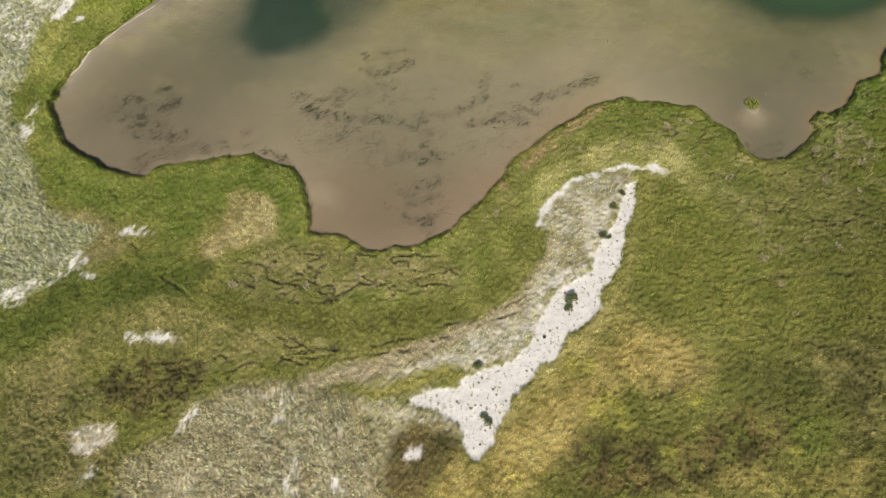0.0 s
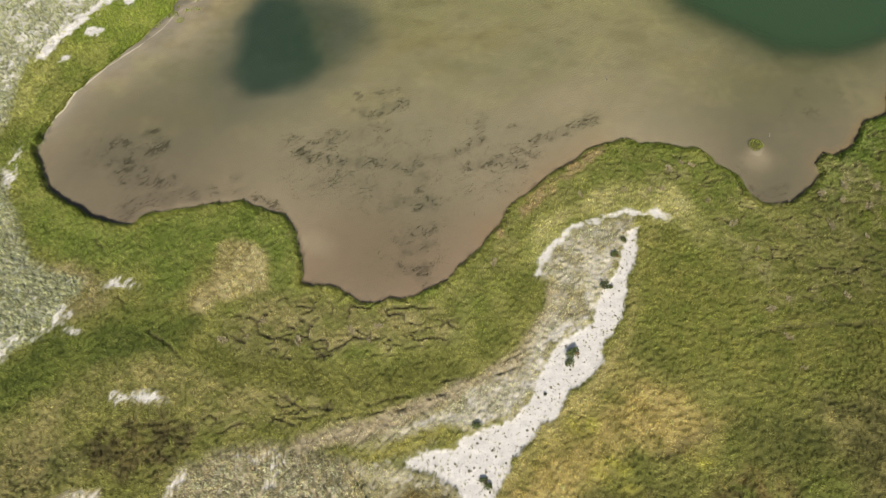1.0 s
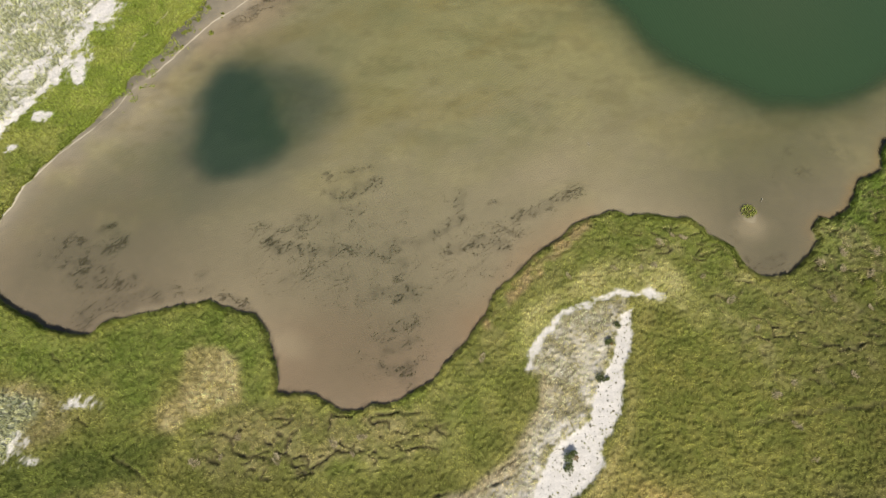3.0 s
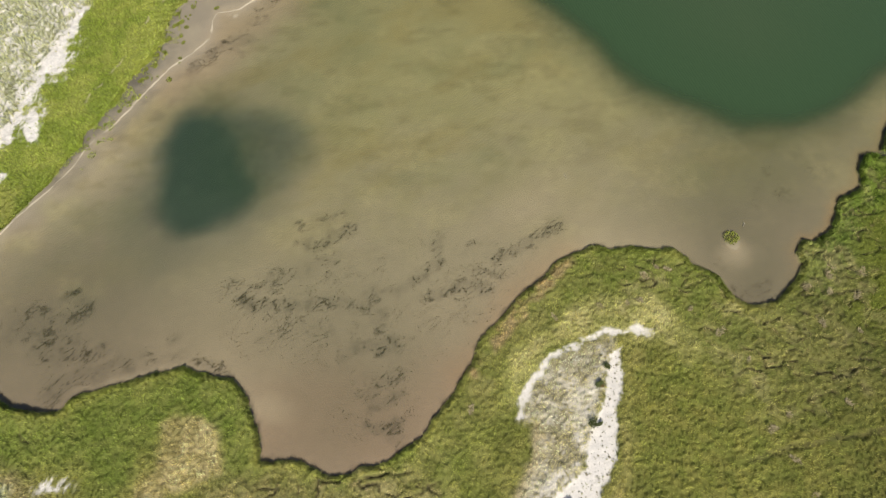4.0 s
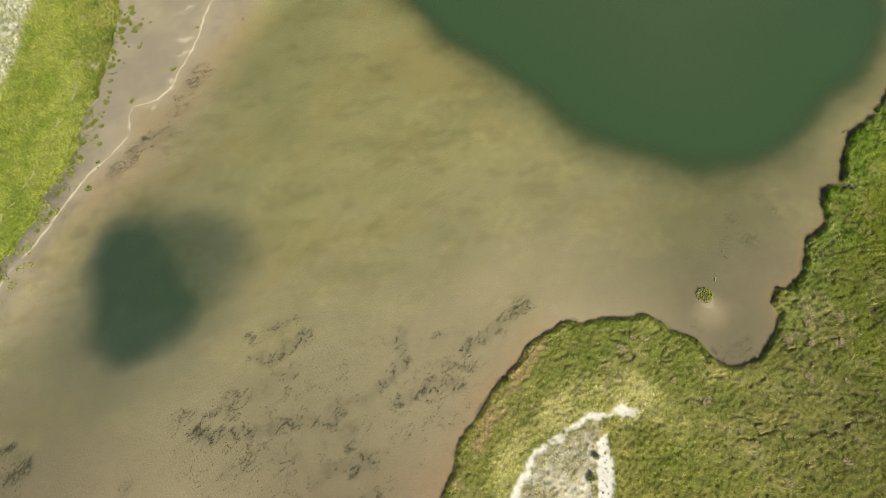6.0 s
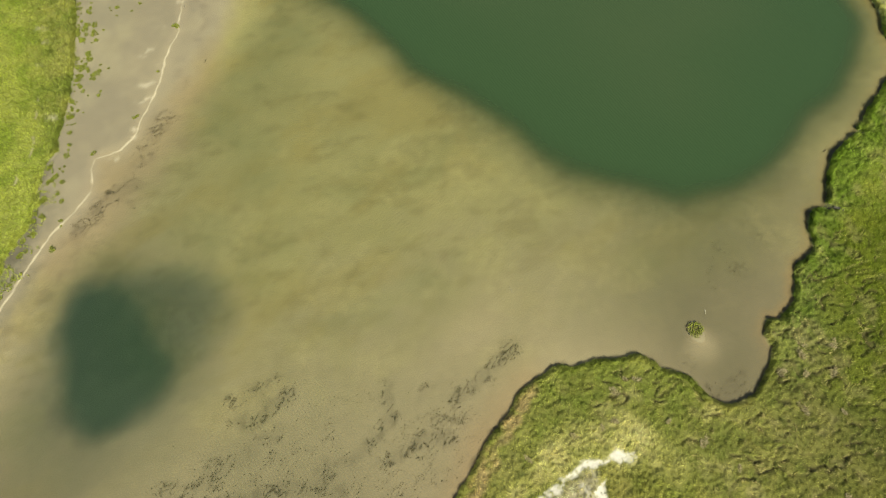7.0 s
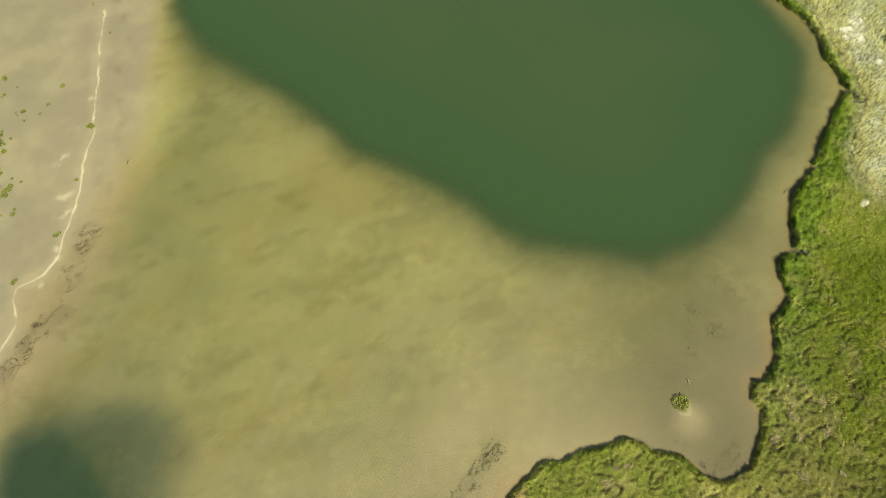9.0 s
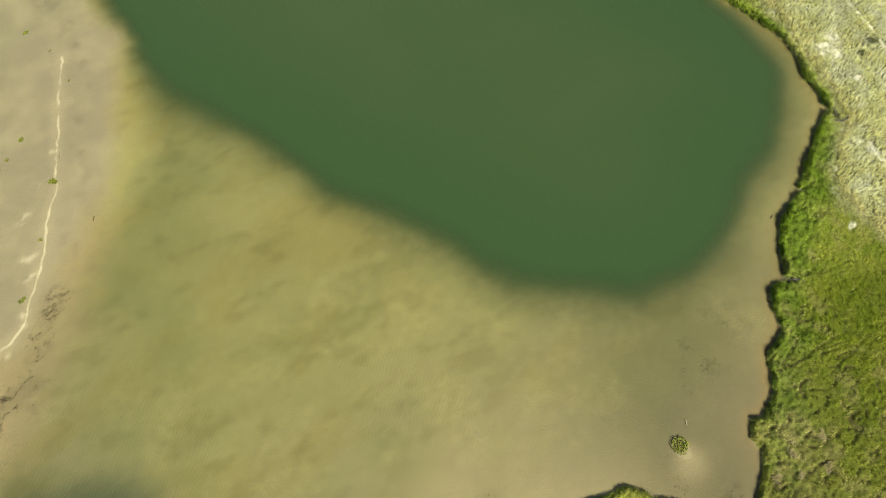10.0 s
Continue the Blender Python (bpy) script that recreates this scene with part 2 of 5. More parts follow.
DEAD = [(68.8, 67.9), (64.6, 69.2), (62.6, 65.2), (59.5, 66.5), (65.0, 58.5), (66.7, 64.1), (63.5, 67.9), (59.8, 60.7), (69.1, 67.8), (47.0, 56.3),
        (62.9, 65.1), (59.1, 48.2), (4.6, 54.2), (50.0, 36.6), (50.1, 47.6), (47.0, 45.9), (48.8, 41.5), (26.9, 67.8), (31.2, 67.6), (33.3, 67.8),
        (19.5, 66.8), (35.1, 71.8), (37.3, 73.0), (38.9, 72.4), (40.6, 65.3), (44.1, 61.1), (-32.0, 44.4), (-38.1, 41.1), (-34.3, 41.7), (-26.1,
        41.1), (-17.9, 42.8), (-15.1, 41.1), (-13.7, 43.4)]
MUD_TUFTS = [(-30.2, 183.1), (-32.0, 185.9), (-27.9, 175.0), (-27.6, 177.2), (-28.9, 176.9), (-32.5, 174.0), (-30.9, 172.0), (-33.5, 169.4), (-32.6,
        169.6), (-35.4, 165.8), (-35.1, 163.0), (-34.5, 160.1), (-36.6, 158.7), (-35.5, 156.2), (-36.3, 157.5), (-36.0, 173.5), (-31.0, 161.6),
        (-32.8, 161.5), (-19.7, 179.9), (-24.8, 175.2), (-22.9, 176.7), (-17.0, 168.0), (-21.9, 157.4), (-27.6, 183.8), (-32.6, 180.5), (-34.5,
        167.0)]
MUD_TUFTS_SOUTH = [(-27.6, 147.7), (-27.0, 148.0), (-37.7, 153.2), (-38.4, 150.3), (-39.5, 148.4), (-39.8, 145.7), (-40.5, 143.4), (-40.1, 144.6),
        (-41.1, 141.2), (-43.5, 138.8), (-45.8, 134.9), (-45.2, 135.3), (-46.8, 133.2), (-47.4, 131.4), (-45.3, 135.1), (-47.1, 131.4), (-46.7,
        132.9), (-49.2, 128.0), (-49.8, 125.3), (-48.8, 125.9), (-51.7, 123.6), (-53.4, 118.5), (-51.9, 120.4), (-12.2, 205.6), (-9.2, 198.3), (-7.9,
        188.9), (-19.5, 179.8), (-16.6, 167.7), (-21.7, 157.3), (-27.2, 147.8)]
STICKS = [(26.5, 92.2), (53.7, 78.8), (-12.5, 156.7), (-14.3, 172.7), (86.8, 98.6)]
SLABS = [(82.5, 87.8), (94.9, 99.6), (110.0, 109.5), (109.3, 107.6)]

WET_DARK = [(-75.8, 37.2), (-66.6, 41.2), (-57.7, 45.8), (-50.7, 46.8), (-42.7, 44.8), (-45.7, 40.2), (-52.5, 37.3), (-59.6, 35.8), (-65.9, 32.0),
    (-67.6, 28.4), (-71.9, 24.8)]
LUSH_W = [(-78.9, 67.2), (-71.9, 64.8), (-64.8, 61.2), (-56.4, 60.0), (-50.0, 63.4), (-41.0, 64.6), (-32.9, 63.9), (-29.1, 57.6), (-30.4, 52.1),
    (-33.8, 55.4), (-38.2, 59.3), (-42.6, 55.4), (-44.6, 50.0), (-49.8, 46.8), (-52.8, 52.1), (-58.2, 54.3), (-65.6, 56.0), (-73.2, 58.3)]
STRAW_W = [(-41.0, 57.6), (-38.2, 58.7), (-35.6, 58.2), (-33.3, 55.9), (-32.6, 52.1), (-32.2, 50.5), (-34.4, 49.4), (-37.7, 48.9), (-40.4, 47.9),
    (-42.0, 45.8), (-43.4, 45.8), (-44.4, 47.9), (-44.4, 50.0), (-42.4, 51.6), (-41.3, 53.7)]
TAN_W = [(-65.7, 31.1), (-58.5, 35.4), (-52.5, 37.3), (-48.2, 38.8), (-41.2, 35.9), (-33.8, 35.0), (-27.3, 33.2), (-27.0, 30.4), (-37.3, 28.6),
    (-43.7, 29.9), (-56.4, 30.2), (-59.1, 26.6), (-71.4, 23.0), (-73.0, 28.3)]
HEATH_W = [(-71.6, 23.9), (-59.9, 26.6), (-55.5, 23.2), (-59.4, 18.1), (-51.2, 15.7), (-48.0, 12.6), (-49.1, 8.7), (-66.8, 8.5)]
SCRUB = [(-57.1, 24.0), (-54.8, 27.5), (-50.0, 29.8), (-43.5, 28.5), (-40.2, 27.6), (-40.2, 25.0), (-42.3, 22.0), (-43.5, 19.5), (-49.7, 20.7),
    (-55.1, 21.5)]
HOLLOW = [(-38.7, 37.4), (-32.6, 39.8), (-26.0, 37.9), (-16.8, 36.0), (-9.7, 36.0), (-6.2, 37.9), (-2.6, 36.5), (-7.8, 33.3), (-16.5, 31.8), (-25.4,
    32.3), (-34.6, 34.5)]
CHURNED = [(-37.6, 41.8), (-36.6, 47.9), (-31.1, 50.0), (-25.4, 49.4), (-17.6, 46.3), (-6.5, 47.3), (-1.8, 48.9), (0.0, 45.8), (-4.5, 41.8), (-9.9,
    39.9), (-18.9, 39.8), (-27.9, 38.8), (-35.4, 39.8)]
BANK_S = [(-1.9, 52.0), (6.9, 64.2), (17.2, 73.2), (22.5, 76.2), (25.2, 73.1), (14.7, 64.2), (9.6, 57.4), (6.6, 52.0), (1.9, 47.9)]
CAPE = [(22.5, 76.2), (32.6, 76.1), (41.1, 72.9), (45.2, 67.5), (45.7, 59.5), (40.2, 54.1), (38.7, 62.9), (34.7, 68.7), (26.9, 69.4), (17.7, 65.3)]
HALO = [(12.7, 61.9), (21.8, 67.7), (28.8, 68.8), (34.7, 68.7), (38.9, 64.0), (40.1, 59.5), (38.2, 56.2), (33.7, 61.2), (26.4, 64.1), (17.5, 61.9),
    (12.4, 55.8), (9.4, 53.1)]
GOLD_STRIP = [(-17.7, 24.8), (-11.0, 26.4), (-2.5, 27.9), (0.1, 27.1), (-3.3, 25.2), (-10.9, 23.4), (-15.9, 23.3)]
STRAW_E = [(29.2, 59.0), (30.8, 59.0), (28.7, 49.9), (26.6, 43.8), (22.3, 35.2), (17.6, 29.8), (11.4, 26.3), (6.2, 19.6), (4.5, 15.6), (3.3, 17.1),
    (5.9, 21.2), (11.1, 28.0), (17.4, 33.4), (21.2, 38.0), (24.4, 43.8), (26.6, 52.0)]
GOLD_S = [(5.8, 20.4), (12.7, 27.2), (19.9, 32.5), (25.4, 36.2), (31.9, 33.5), (37.2, 29.1), (32.3, 23.9), (22.6, 24.7), (17.2, 18.9), (10.3, 9.6),
    (-5.4, 9.4), (-2.4, 15.5), (1.7, 13.2)]
DARK_S = [(14.6, 16.5), (22.0, 18.6), (32.3, 17.9), (39.4, 22.8), (46.2, 20.4), (44.7, 16.8), (39.5, 10.0), (13.4, 9.6)]
DARK_G = [(38.7, 28.2), (44.7, 29.1), (50.9, 27.5), (51.0, 24.1), (46.4, 21.6), (39.5, 23.2)]
GOLD_SE = [(31.6, 12.9), (37.5, 16.0), (43.3, 13.8), (48.4, 16.1), (57.3, 14.7), (56.2, 10.2), (30.4, 9.9)]
MIX_SE = [(51.0, 31.8), (56.6, 30.9), (62.4, 32.7), (58.1, 16.2), (53.3, 16.9), (53.8, 22.5), (50.3, 24.9)]
GREEN_SE = [(46.3, 20.8), (50.6, 22.5), (54.1, 20.5), (52.3, 16.2), (46.9, 16.1)]
BUFF_W = [(-71.5, 53.8), (-65.4, 55.5), (-60.8, 52.7), (-56.5, 48.9), (-59.3, 46.3), (-61.9, 45.3), (-64.6, 44.8), (-68.4, 47.9)]
FIELD_E = [(28.7, 58.5), (37.3, 59.5), (42.0, 54.1), (52.2, 49.9), (66.9, 49.9), (62.4, 32.7), (52.9, 32.7), (40.4, 33.5), (30.6, 36.2), (25.3, 43.8)]
UPPER_E = [(46.3, 62.8), (54.8, 62.8), (73.6, 75.6), (66.9, 49.9), (52.2, 49.9), (43.0, 54.1)]
YELLOW_NE = [(89.6, 97.3), (95.7, 98.7), (96.7, 91.9), (98.8, 85.9), (95.9, 83.0), (88.8, 86.0), (84.9, 89.4), (85.3, 93.8)]
MEADOW_E = [(83.6, 86.7), (89.6, 84.4), (93.8, 80.8), (70.6, 57.4), (64.3, 61.0), (68.7, 69.1), (74.6, 79.2)]
RAG_E = [(46.0, 65.8), (51.1, 65.0), (61.1, 69.6), (67.1, 73.3), (72.8, 71.3), (70.4, 64.6), (64.4, 59.6), (58.0, 55.0), (44.6, 53.2), (41.6, 57.3)]
POOL = [(-44.9, 112.1), (-39.4, 117.5), (-32.3, 113.5), (-30.6, 108.7), (-28.2, 102.3), (-27.3, 96.2), (-32.7, 91.7), (-37.6, 89.4), (-41.8, 89.5),
    (-45.3, 93.3), (-46.5, 100.9)]
LIMES = [(19.8, 21.8, 2.8, 1.8, 0), (22.4, 18.6, 1.8, 1.0, 0), (33.7, 22.5, 1.1, 1.0, 0), (28.4, 15.9, 1.3, 1.1, 0), (16.8, 28.1, 2.0, 1.6, 0), (63.6,
    41.5, 1.5, 2.9, 0), (-48.7, 24.7, 2.3, 1.2, 0), (6.0, 12.9, 1.3, 1.7, 0), (46.1, 16.1, 0.9, 0.8, 0)]
SPARSE_S = [(-16.3, 25.6), (-13.1, 23.3), (-8.9, 21.3), (-1.2, 20.7), (-1.2, 18.2), (-4.4, 17.5), (-6.9, 14.7), (-10.0, 13.9), (-12.4, 16.7), (-13.3, 20.2), (-17.2, 23.0)]
GREY_PATCH = [(-59.8, 17.3), (-57.0, 19.0), (-52.5, 19.0), (-51.6, 16.9), (-53.2, 15.8), (-55.8, 14.2), (-58.1, 15.1)]
CREEKS = ([(79.8, 89.9), (82.4, 87.9)], [(92.4, 100.4), (94.4, 99.6)], [(109.0, 111.2), (109.6, 108.5)])
PITS = [(-43.2, 176.5, 0.5, 1.2, 60), (-42.2, 172.6, 0.6, 0.4, 0), (-42.6, 153.2, 0.6, 1.3, 60), (-43.9, 167.0, 0.3, 1.0, 40)]
CRUST = [(-24.2, 155.0, 0.6, 1.2, 70), (-22.9, 162.6, 1.3, 0.5, 10), (-24.6, 151.2, 1.4, 0.5, 20), (-19.3, 168.3, 0.4, 1.0, 60),
         (-27.3, 145.6, 0.9, 0.6, 0), (-28.0, 143.6, 0.8, 0.6, 30), (-32.0, 139.6, 0.8, 0.8, 0), (-15.5, 174.5, 0.4, 1.3, 80)]
VERGE = [(-74, 2), (64, 4), (77, 45), (87, 60), (147, 126), (70, 185), (-14, 228), (-50, 205), (-85, 165), (-106, 108), (-88, 60)]
CHANNEL = [(3.2, 183.5), (-0.3, 161.1), (-6.2, 145.2), (-13.4, 132.2), (-17.6, 122.3)]
RAGGED = [(-20, 43.5, 19, 5.5, 0), (57, 61, 17, 15, 0), (74, 74, 15, 12, 40), (38, 71, 8, 4, 0), (90, 89, 9, 8, 0), (-30, 30, 12, 2.5, 8)]
FAR_SHORE = [(104, 170), (101, 220), (90, 300), (20, 335), (-32, 300), (-40, 240)]
POND = SHORE_WEST + SHORE_SOUTH + SHORE_CAPE + SHORE_EAST + FAR_SHORE


def rounded(points, times=2):
    """A closed outline with its corners cut off."""
    for _ in range(times):
        points = [(p[0] + w * (q[0] - p[0]), p[1] + w * (q[1] - p[1])) for p, q in zip(points, points[1:] + points[:1]) for w in (0.25, 0.75)]
    return points


FLAT = CREST + [(-90, 82), (-90, 250), (-16, 250)]
DEEP_ALL = rounded(DEEP + [(96, 210), (85, 290), (20, 320), (-12, 280)])


# ---------------------------------------------------------------- fields
def lattice(ix, iy, seed):
    h = (ix.astype(np.int64) * 374761393 + iy.astype(np.int64) * 668265263 + seed * 982451653) & 0xFFFFFFFF
    h = ((h ^ (h >> 13)) * 1274126177) & 0xFFFFFFFF
    h = ((h ^ (h >> 16)) * 2246822519) & 0xFFFFFFFF
    return ((h ^ (h >> 15)) & 0xFFFFFF) / float(0xFFFFFF)


def vnoise(x, y, size, seed=0):
    """Smooth noise from -1 to 1 with cells of the given size."""
    u, v = x / size + seed * 17.3, y / size - seed * 9.1
    iu, iv = np.floor(u), np.floor(v)
    fu, fv = u - iu, v - iv
    fu, fv = fu * fu * fu * (fu * (fu * 6 - 15) + 10), fv * fv * fv * (fv * (fv * 6 - 15) + 10)
    a, b = lattice(iu, iv, seed), lattice(iu + 1, iv, seed)
    c, d = lattice(iu, iv + 1, seed), lattice(iu + 1, iv + 1, seed)
    return 2 * ((a * (1 - fu) + b * fu) * (1 - fv) + (c * (1 - fu) + d * fu) * fv) - 1


def fbm(x, y, size, octaves=3, seed=0):
    total, amp, norm = 0, 1.0, 0.0
    for k in range(octaves):
        total, norm = total + amp * vnoise(x, y, size / 2 ** k, seed + 5 * k), norm + amp
        amp *= 0.55
    return total / norm


def strokes(x, y, wide, seed=0):
    """Noise of short leaning strokes, as wind-combed grass lies: steeper in the west, flatter in the east."""
    x, y = x + 0.5 * vnoise(x, y, 2.5, seed + 1), y + 0.5 * vnoise(x, y, 2.5, seed + 2)
    total = 0
    for ang, weight in ((62, step(25, -5, x)), (24, 0.8 * step(-5, 25, x))):
        c, s = math.cos(radians(ang)), math.sin(radians(ang))
        total = total + weight * fbm((x * c + y * s) / 2.6, y * c - x * s, wide, 2, seed)
    return np.clip(1.8 * total, -1, 1)


def cells(x, y, size, seed=0):
    """Distance to the nearest of many scattered points, in units of their spacing, and a random number for each point."""
    u, v = x / size, y / size
    iu, iv = np.floor(u), np.floor(v)
    best, mark = np.full(x.shape, 9.0), np.zeros(x.shape)
    for a in (-1, 0, 1):
        for b in (-1, 0, 1):
            cu, cv = iu + a, iv + b
            d = (cu + lattice(cu, cv, seed) - u) ** 2 + (cv + lattice(cu, cv, seed + 1) - v) ** 2
            near = d < best
            best, mark = np.where(near, d, best), np.where(near, lattice(cu, cv, seed + 2), mark)
    return np.sqrt(best), mark


def step(a, b, v):
    t = np.clip((v - a) / (b - a), 0, 1)
    return t * t * (3 - 2 * t)


def away(x, y, line, closed=True):
    """Distance to a line of points; for a closed one positive inside, negative outside."""
    best = np.full(x.shape, 1e9)
    inside = np.zeros(x.shape, bool)
    pts = line + line[:1] if closed else line
    for (ax, ay), (bx, by) in zip(pts, pts[1:]):
        dx, dy = bx - ax, by - ay
        t = np.clip(((x - ax) * dx + (y - ay) * dy) / (dx * dx + dy * dy + 1e-9), 0, 1)
        best = np.minimum(best, (x - ax - t * dx) ** 2 + (y - ay - t * dy) ** 2)
        if closed and ay != by:
            inside ^= ((ay > y) != (by > y)) & (x < ax + (y - ay) / dy * dx)
    best = np.sqrt(best)
    return np.where(inside, best, -best) if closed else best


def blobs(x, y, items, soft=0.5):
    """How far a place lies in any of the ovals (x, y, half length, half width, angle)."""
    best = np.zeros(x.shape)
    for cx, cy, a, b, ang in items:
        c, s = math.cos(radians(ang)), math.sin(radians(ang))
        u, v = (x - cx) * c + (y - cy) * s, (y - cy) * c - (x - cx) * s
        best = np.maximum(best, step(1 + soft, 1 - soft, np.sqrt((u / a) ** 2 + (v / b) ** 2)))
    return best


def shade(r, g, b, gain=1.0):
    """A surface colour from its look in full daylight."""
    return np.array([(((c / 255 + 0.055) / 1.055) ** 2.4) * gain / 1.2 for c in (r, g, b)])


CELL = 0.5
X0, X1, Y0, Y1 = -130.0, 150.0, -12.0, 238.0
far = 1.35 ** np.arange(1, 28)
xs = np.concatenate([X0 - far[::-1], np.arange(X0, X1 + 0.1, CELL), X1 + far])
ys = np.concatenate([Y0 - far[::-1], np.arange(Y0, Y1 + 0.1, CELL), Y1 + far])
GX, GY = np.meshgrid(xs, ys)
# ragged edges: every outline is read at slightly shifted places
wx = GX + 1.1 * fbm(GX, GY, 6, 3, 1) + 0.5 * fbm(GX, GY, 1.6, 2, 2)
wy = GY + 1.1 * fbm(GX, GY, 6, 3, 3) + 0.5 * fbm(GX, GY, 1.6, 2, 4)
sx, sy = GX + 0.6 * fbm(GX, GY, 2.6, 4, 5), GY + 0.6 * fbm(GX, GY, 2.6, 4, 6)

ragged_w = 1.6 * fbm(GX, GY, 3.5, 3, 16) * step(-38, -46, GX) * step(100, 118, GY)
pond = away(sx, sy, POND) + ragged_w                      # metres from the bank, positive in the pond
flat = away(sx, sy, FLAT)
deep = away(GX + 1.6 * fbm(GX, GY, 12, 2, 9), GY + 1.6 * fbm(GX, GY, 12, 2, 19), DEEP_ALL)
px_, py_ = GX + 2.2 * fbm(GX, GY, 7, 3, 8), GY + 2.2 * fbm(GX, GY, 7, 3, 7)
pool, lobe = away(px_, py_, rounded(POOL)), away(px_, py_, rounded(POOL_LOBE))
in_pond = step(-0.15, 0.15, pond)
land = 1 - in_pond

w_sand = step(-0.4, 0.4, away(sx, sy, SAND) - 0.9 * step(-1.5, 0.5, away(wx, wy, SPARSE)))
w_arc = step(0.95, 0.25, away(wx, wy, ARC, False) + 0.45 * fbm(GX, GY, 1.0, 3, 10))
gold = step(-0.8, 0.8, away(wx, wy, GOLD_STRIP))
w_sparse = (1 - 0.9 * gold) * np.maximum(step(-1.2, 1.0, away(wx, wy, SPARSE)), 0.75 * step(-1.5, 1.5, away(wx, wy, SPARSE_S)) * step(1.5, -1.5, away(wx, wy, BROWN_S)))
w_strip = step(2.2, 0.4, away(wx, wy, GREY_STRIP, False))
w_dune_e = step(-3, 3, away(wx, wy, DUNE_E))
w_dune = np.maximum(step(-2, 2, away(wx, wy, DUNE_SW)), np.maximum(step(-0.8, 1.0, away(wx, wy, DUNE_W)), step(-3, 3, away(wx, wy, DUNE_E))))
w_pale = blobs(wx, wy, [(x, y, 1.25 * a, 1.3 * b, t) for x, y, a, b, t in PALE] + PALE_W + SALT_E, 0.6) * step(-0.5, 0.3, fbm(GX, GY, 1.5, 2, 12) + 0.25)
sand_e = away(wx, wy, SAND[:19], False)
w_lime = blobs(wx, wy, LIMES, 0.6)
w_edge = step(1.9, 0.5, away(wx, wy, SAND_EDGE_W, False) + 0.8 * fbm(GX, GY, 2.5, 2, 57))
w_grey = step(-0.6, 0.6, away(sx, sy, GREY_PATCH))
bank = -pond                                   # metres inland
shore_green = step(16, 3, bank + 5 * fbm(GX, GY, 8, 3, 14)) * (1 - w_dune)
east = step(60, 90, GX)
hummock = np.maximum(blobs(wx, wy, RAGGED, 0.35), 0.35 * step(12, 4, bank + 4 * fbm(GX, GY, 10, 2, 15)) * step(-42, -30, GX)) * (1 - w_sand) * (1 - w_sparse) * (1 - w_dune)
dune_sw = step(-62, -52, GX) * step(80, 40, GY)
rough = 0.32 - 0.12 * step(66, 90, GX) + 0.14 * step(-0.3, 0.4, fbm(GX, GY, 12, 2, 17))
for outline, weight in ((HEATH_W, 0.7), (TAN_W, 0.5), (SCRUB, 0.8), (GOLD_S, 0.3), (DARK_S, 0.5), (GOLD_SE, 0.3), (MIX_SE, 0.4), (CHURNED, 0.4), (STRAW_W, 0.4), (WET_DARK, 0.3), (RAG_E, 0.35)):
    rough = np.maximum(rough, weight * step(-2, 2, away(wx, wy, outline)))
rough = np.maximum(rough, np.maximum(0.68 * w_dune * (1 - 0.55 * dune_sw) * (1 - 0.75 * w_dune_e), 0.45 * w_sparse)) * (1 - 0.9 * w_sand)
bushy = step(7, 1.5, bank + 2.5 * fbm(GX, GY, 5, 2, 18)) * step(57, 66, GX) * (1 - 0.7 * w_dune_e)
track = step(0.6, 0.15, away(sx, sy, TRACK, False))

rut = np.minimum(np.minimum(away(sx, sy, RUT_A, False), away(sx, sy, RUT_B, False)), away(sx, sy, RUT_C, False))
rut = step(0.55, 0.2, rut)
creek = np.minimum(np.minimum(away(sx, sy, CREEKS[0], False), away(sx, sy, CREEKS[1], False)), away(sx, sy, CREEKS[2], False))
creek = step(0.75, 0.35, creek + 0.2 * fbm(GX, GY, 1.5, 2, 74))
west = step(-40, -48, GX) * step(92, 112, GY)

# heights: turf on a low bank, shallow mud, two deep pools, a mudflat in the west
turf = 0.38 + 0.14 * fbm(GX, GY, 14, 3, 20) + 0.10 * fbm(GX, GY, 3, 2, 21)
turf += 0.6 * step(4.5, 1.0, away(sx, sy, SHORE_WEST[16:23], False)) + 0.3 * step(4, 1, away(sx, sy, SHORE_SOUTH[7:12], False))
turf -= 0.12 * rut
turf += 0.2 * w_dune * (1 + fbm(GX, GY, 5, 2, 24)) - 0.30 * w_sand - 0.10 * w_arc
n_flat = fbm(GX, GY, 6, 3, 35)
gentle = step(-30, -48, GX) * step(84, 98, GY)
turf = np.clip(turf, 0.08, None) * ((1 - gentle) * step(-0.1, 0.4, bank) + gentle * step(-0.1, 1.2, bank)) * (1 - 0.92 * creek)
beach = flat + 9 * step(140, 172, GY) + 1.5 * n_flat
off_flat = step(-0.5, 13, -beach)
depth = 0.03 + 0.15 * (1 - np.exp(-np.clip(pond, 0, None) / 8)) + 0.04 * fbm(GX, GY, 9, 3, 30) + 0.008 * fbm(GX, GY, 1.2, 2, 31)
depth += 2.0 * step(-4.0, 6.5 + 12 * step(25, -15, GX), deep) + 0.30 * step(-9, 0, deep)
depth += 0.16 * step(-3.5, 4.0, pool) + 0.10 * step(-11, 3, pool + 2 * fbm(GX, GY, 8, 3, 34)) + 0.08 * step(-4.5, 4.5, lobe)
depth += 0.05 * step(18, 1, away(wx, wy, CHANNEL, False) + 2 * n_flat)
bed = -0.014 + 0.010 * fbm(GX, GY, 3, 3, 32) - depth * off_flat
HEIGHT = np.where(pond > 0, bed, np.maximum(turf, 0.03))
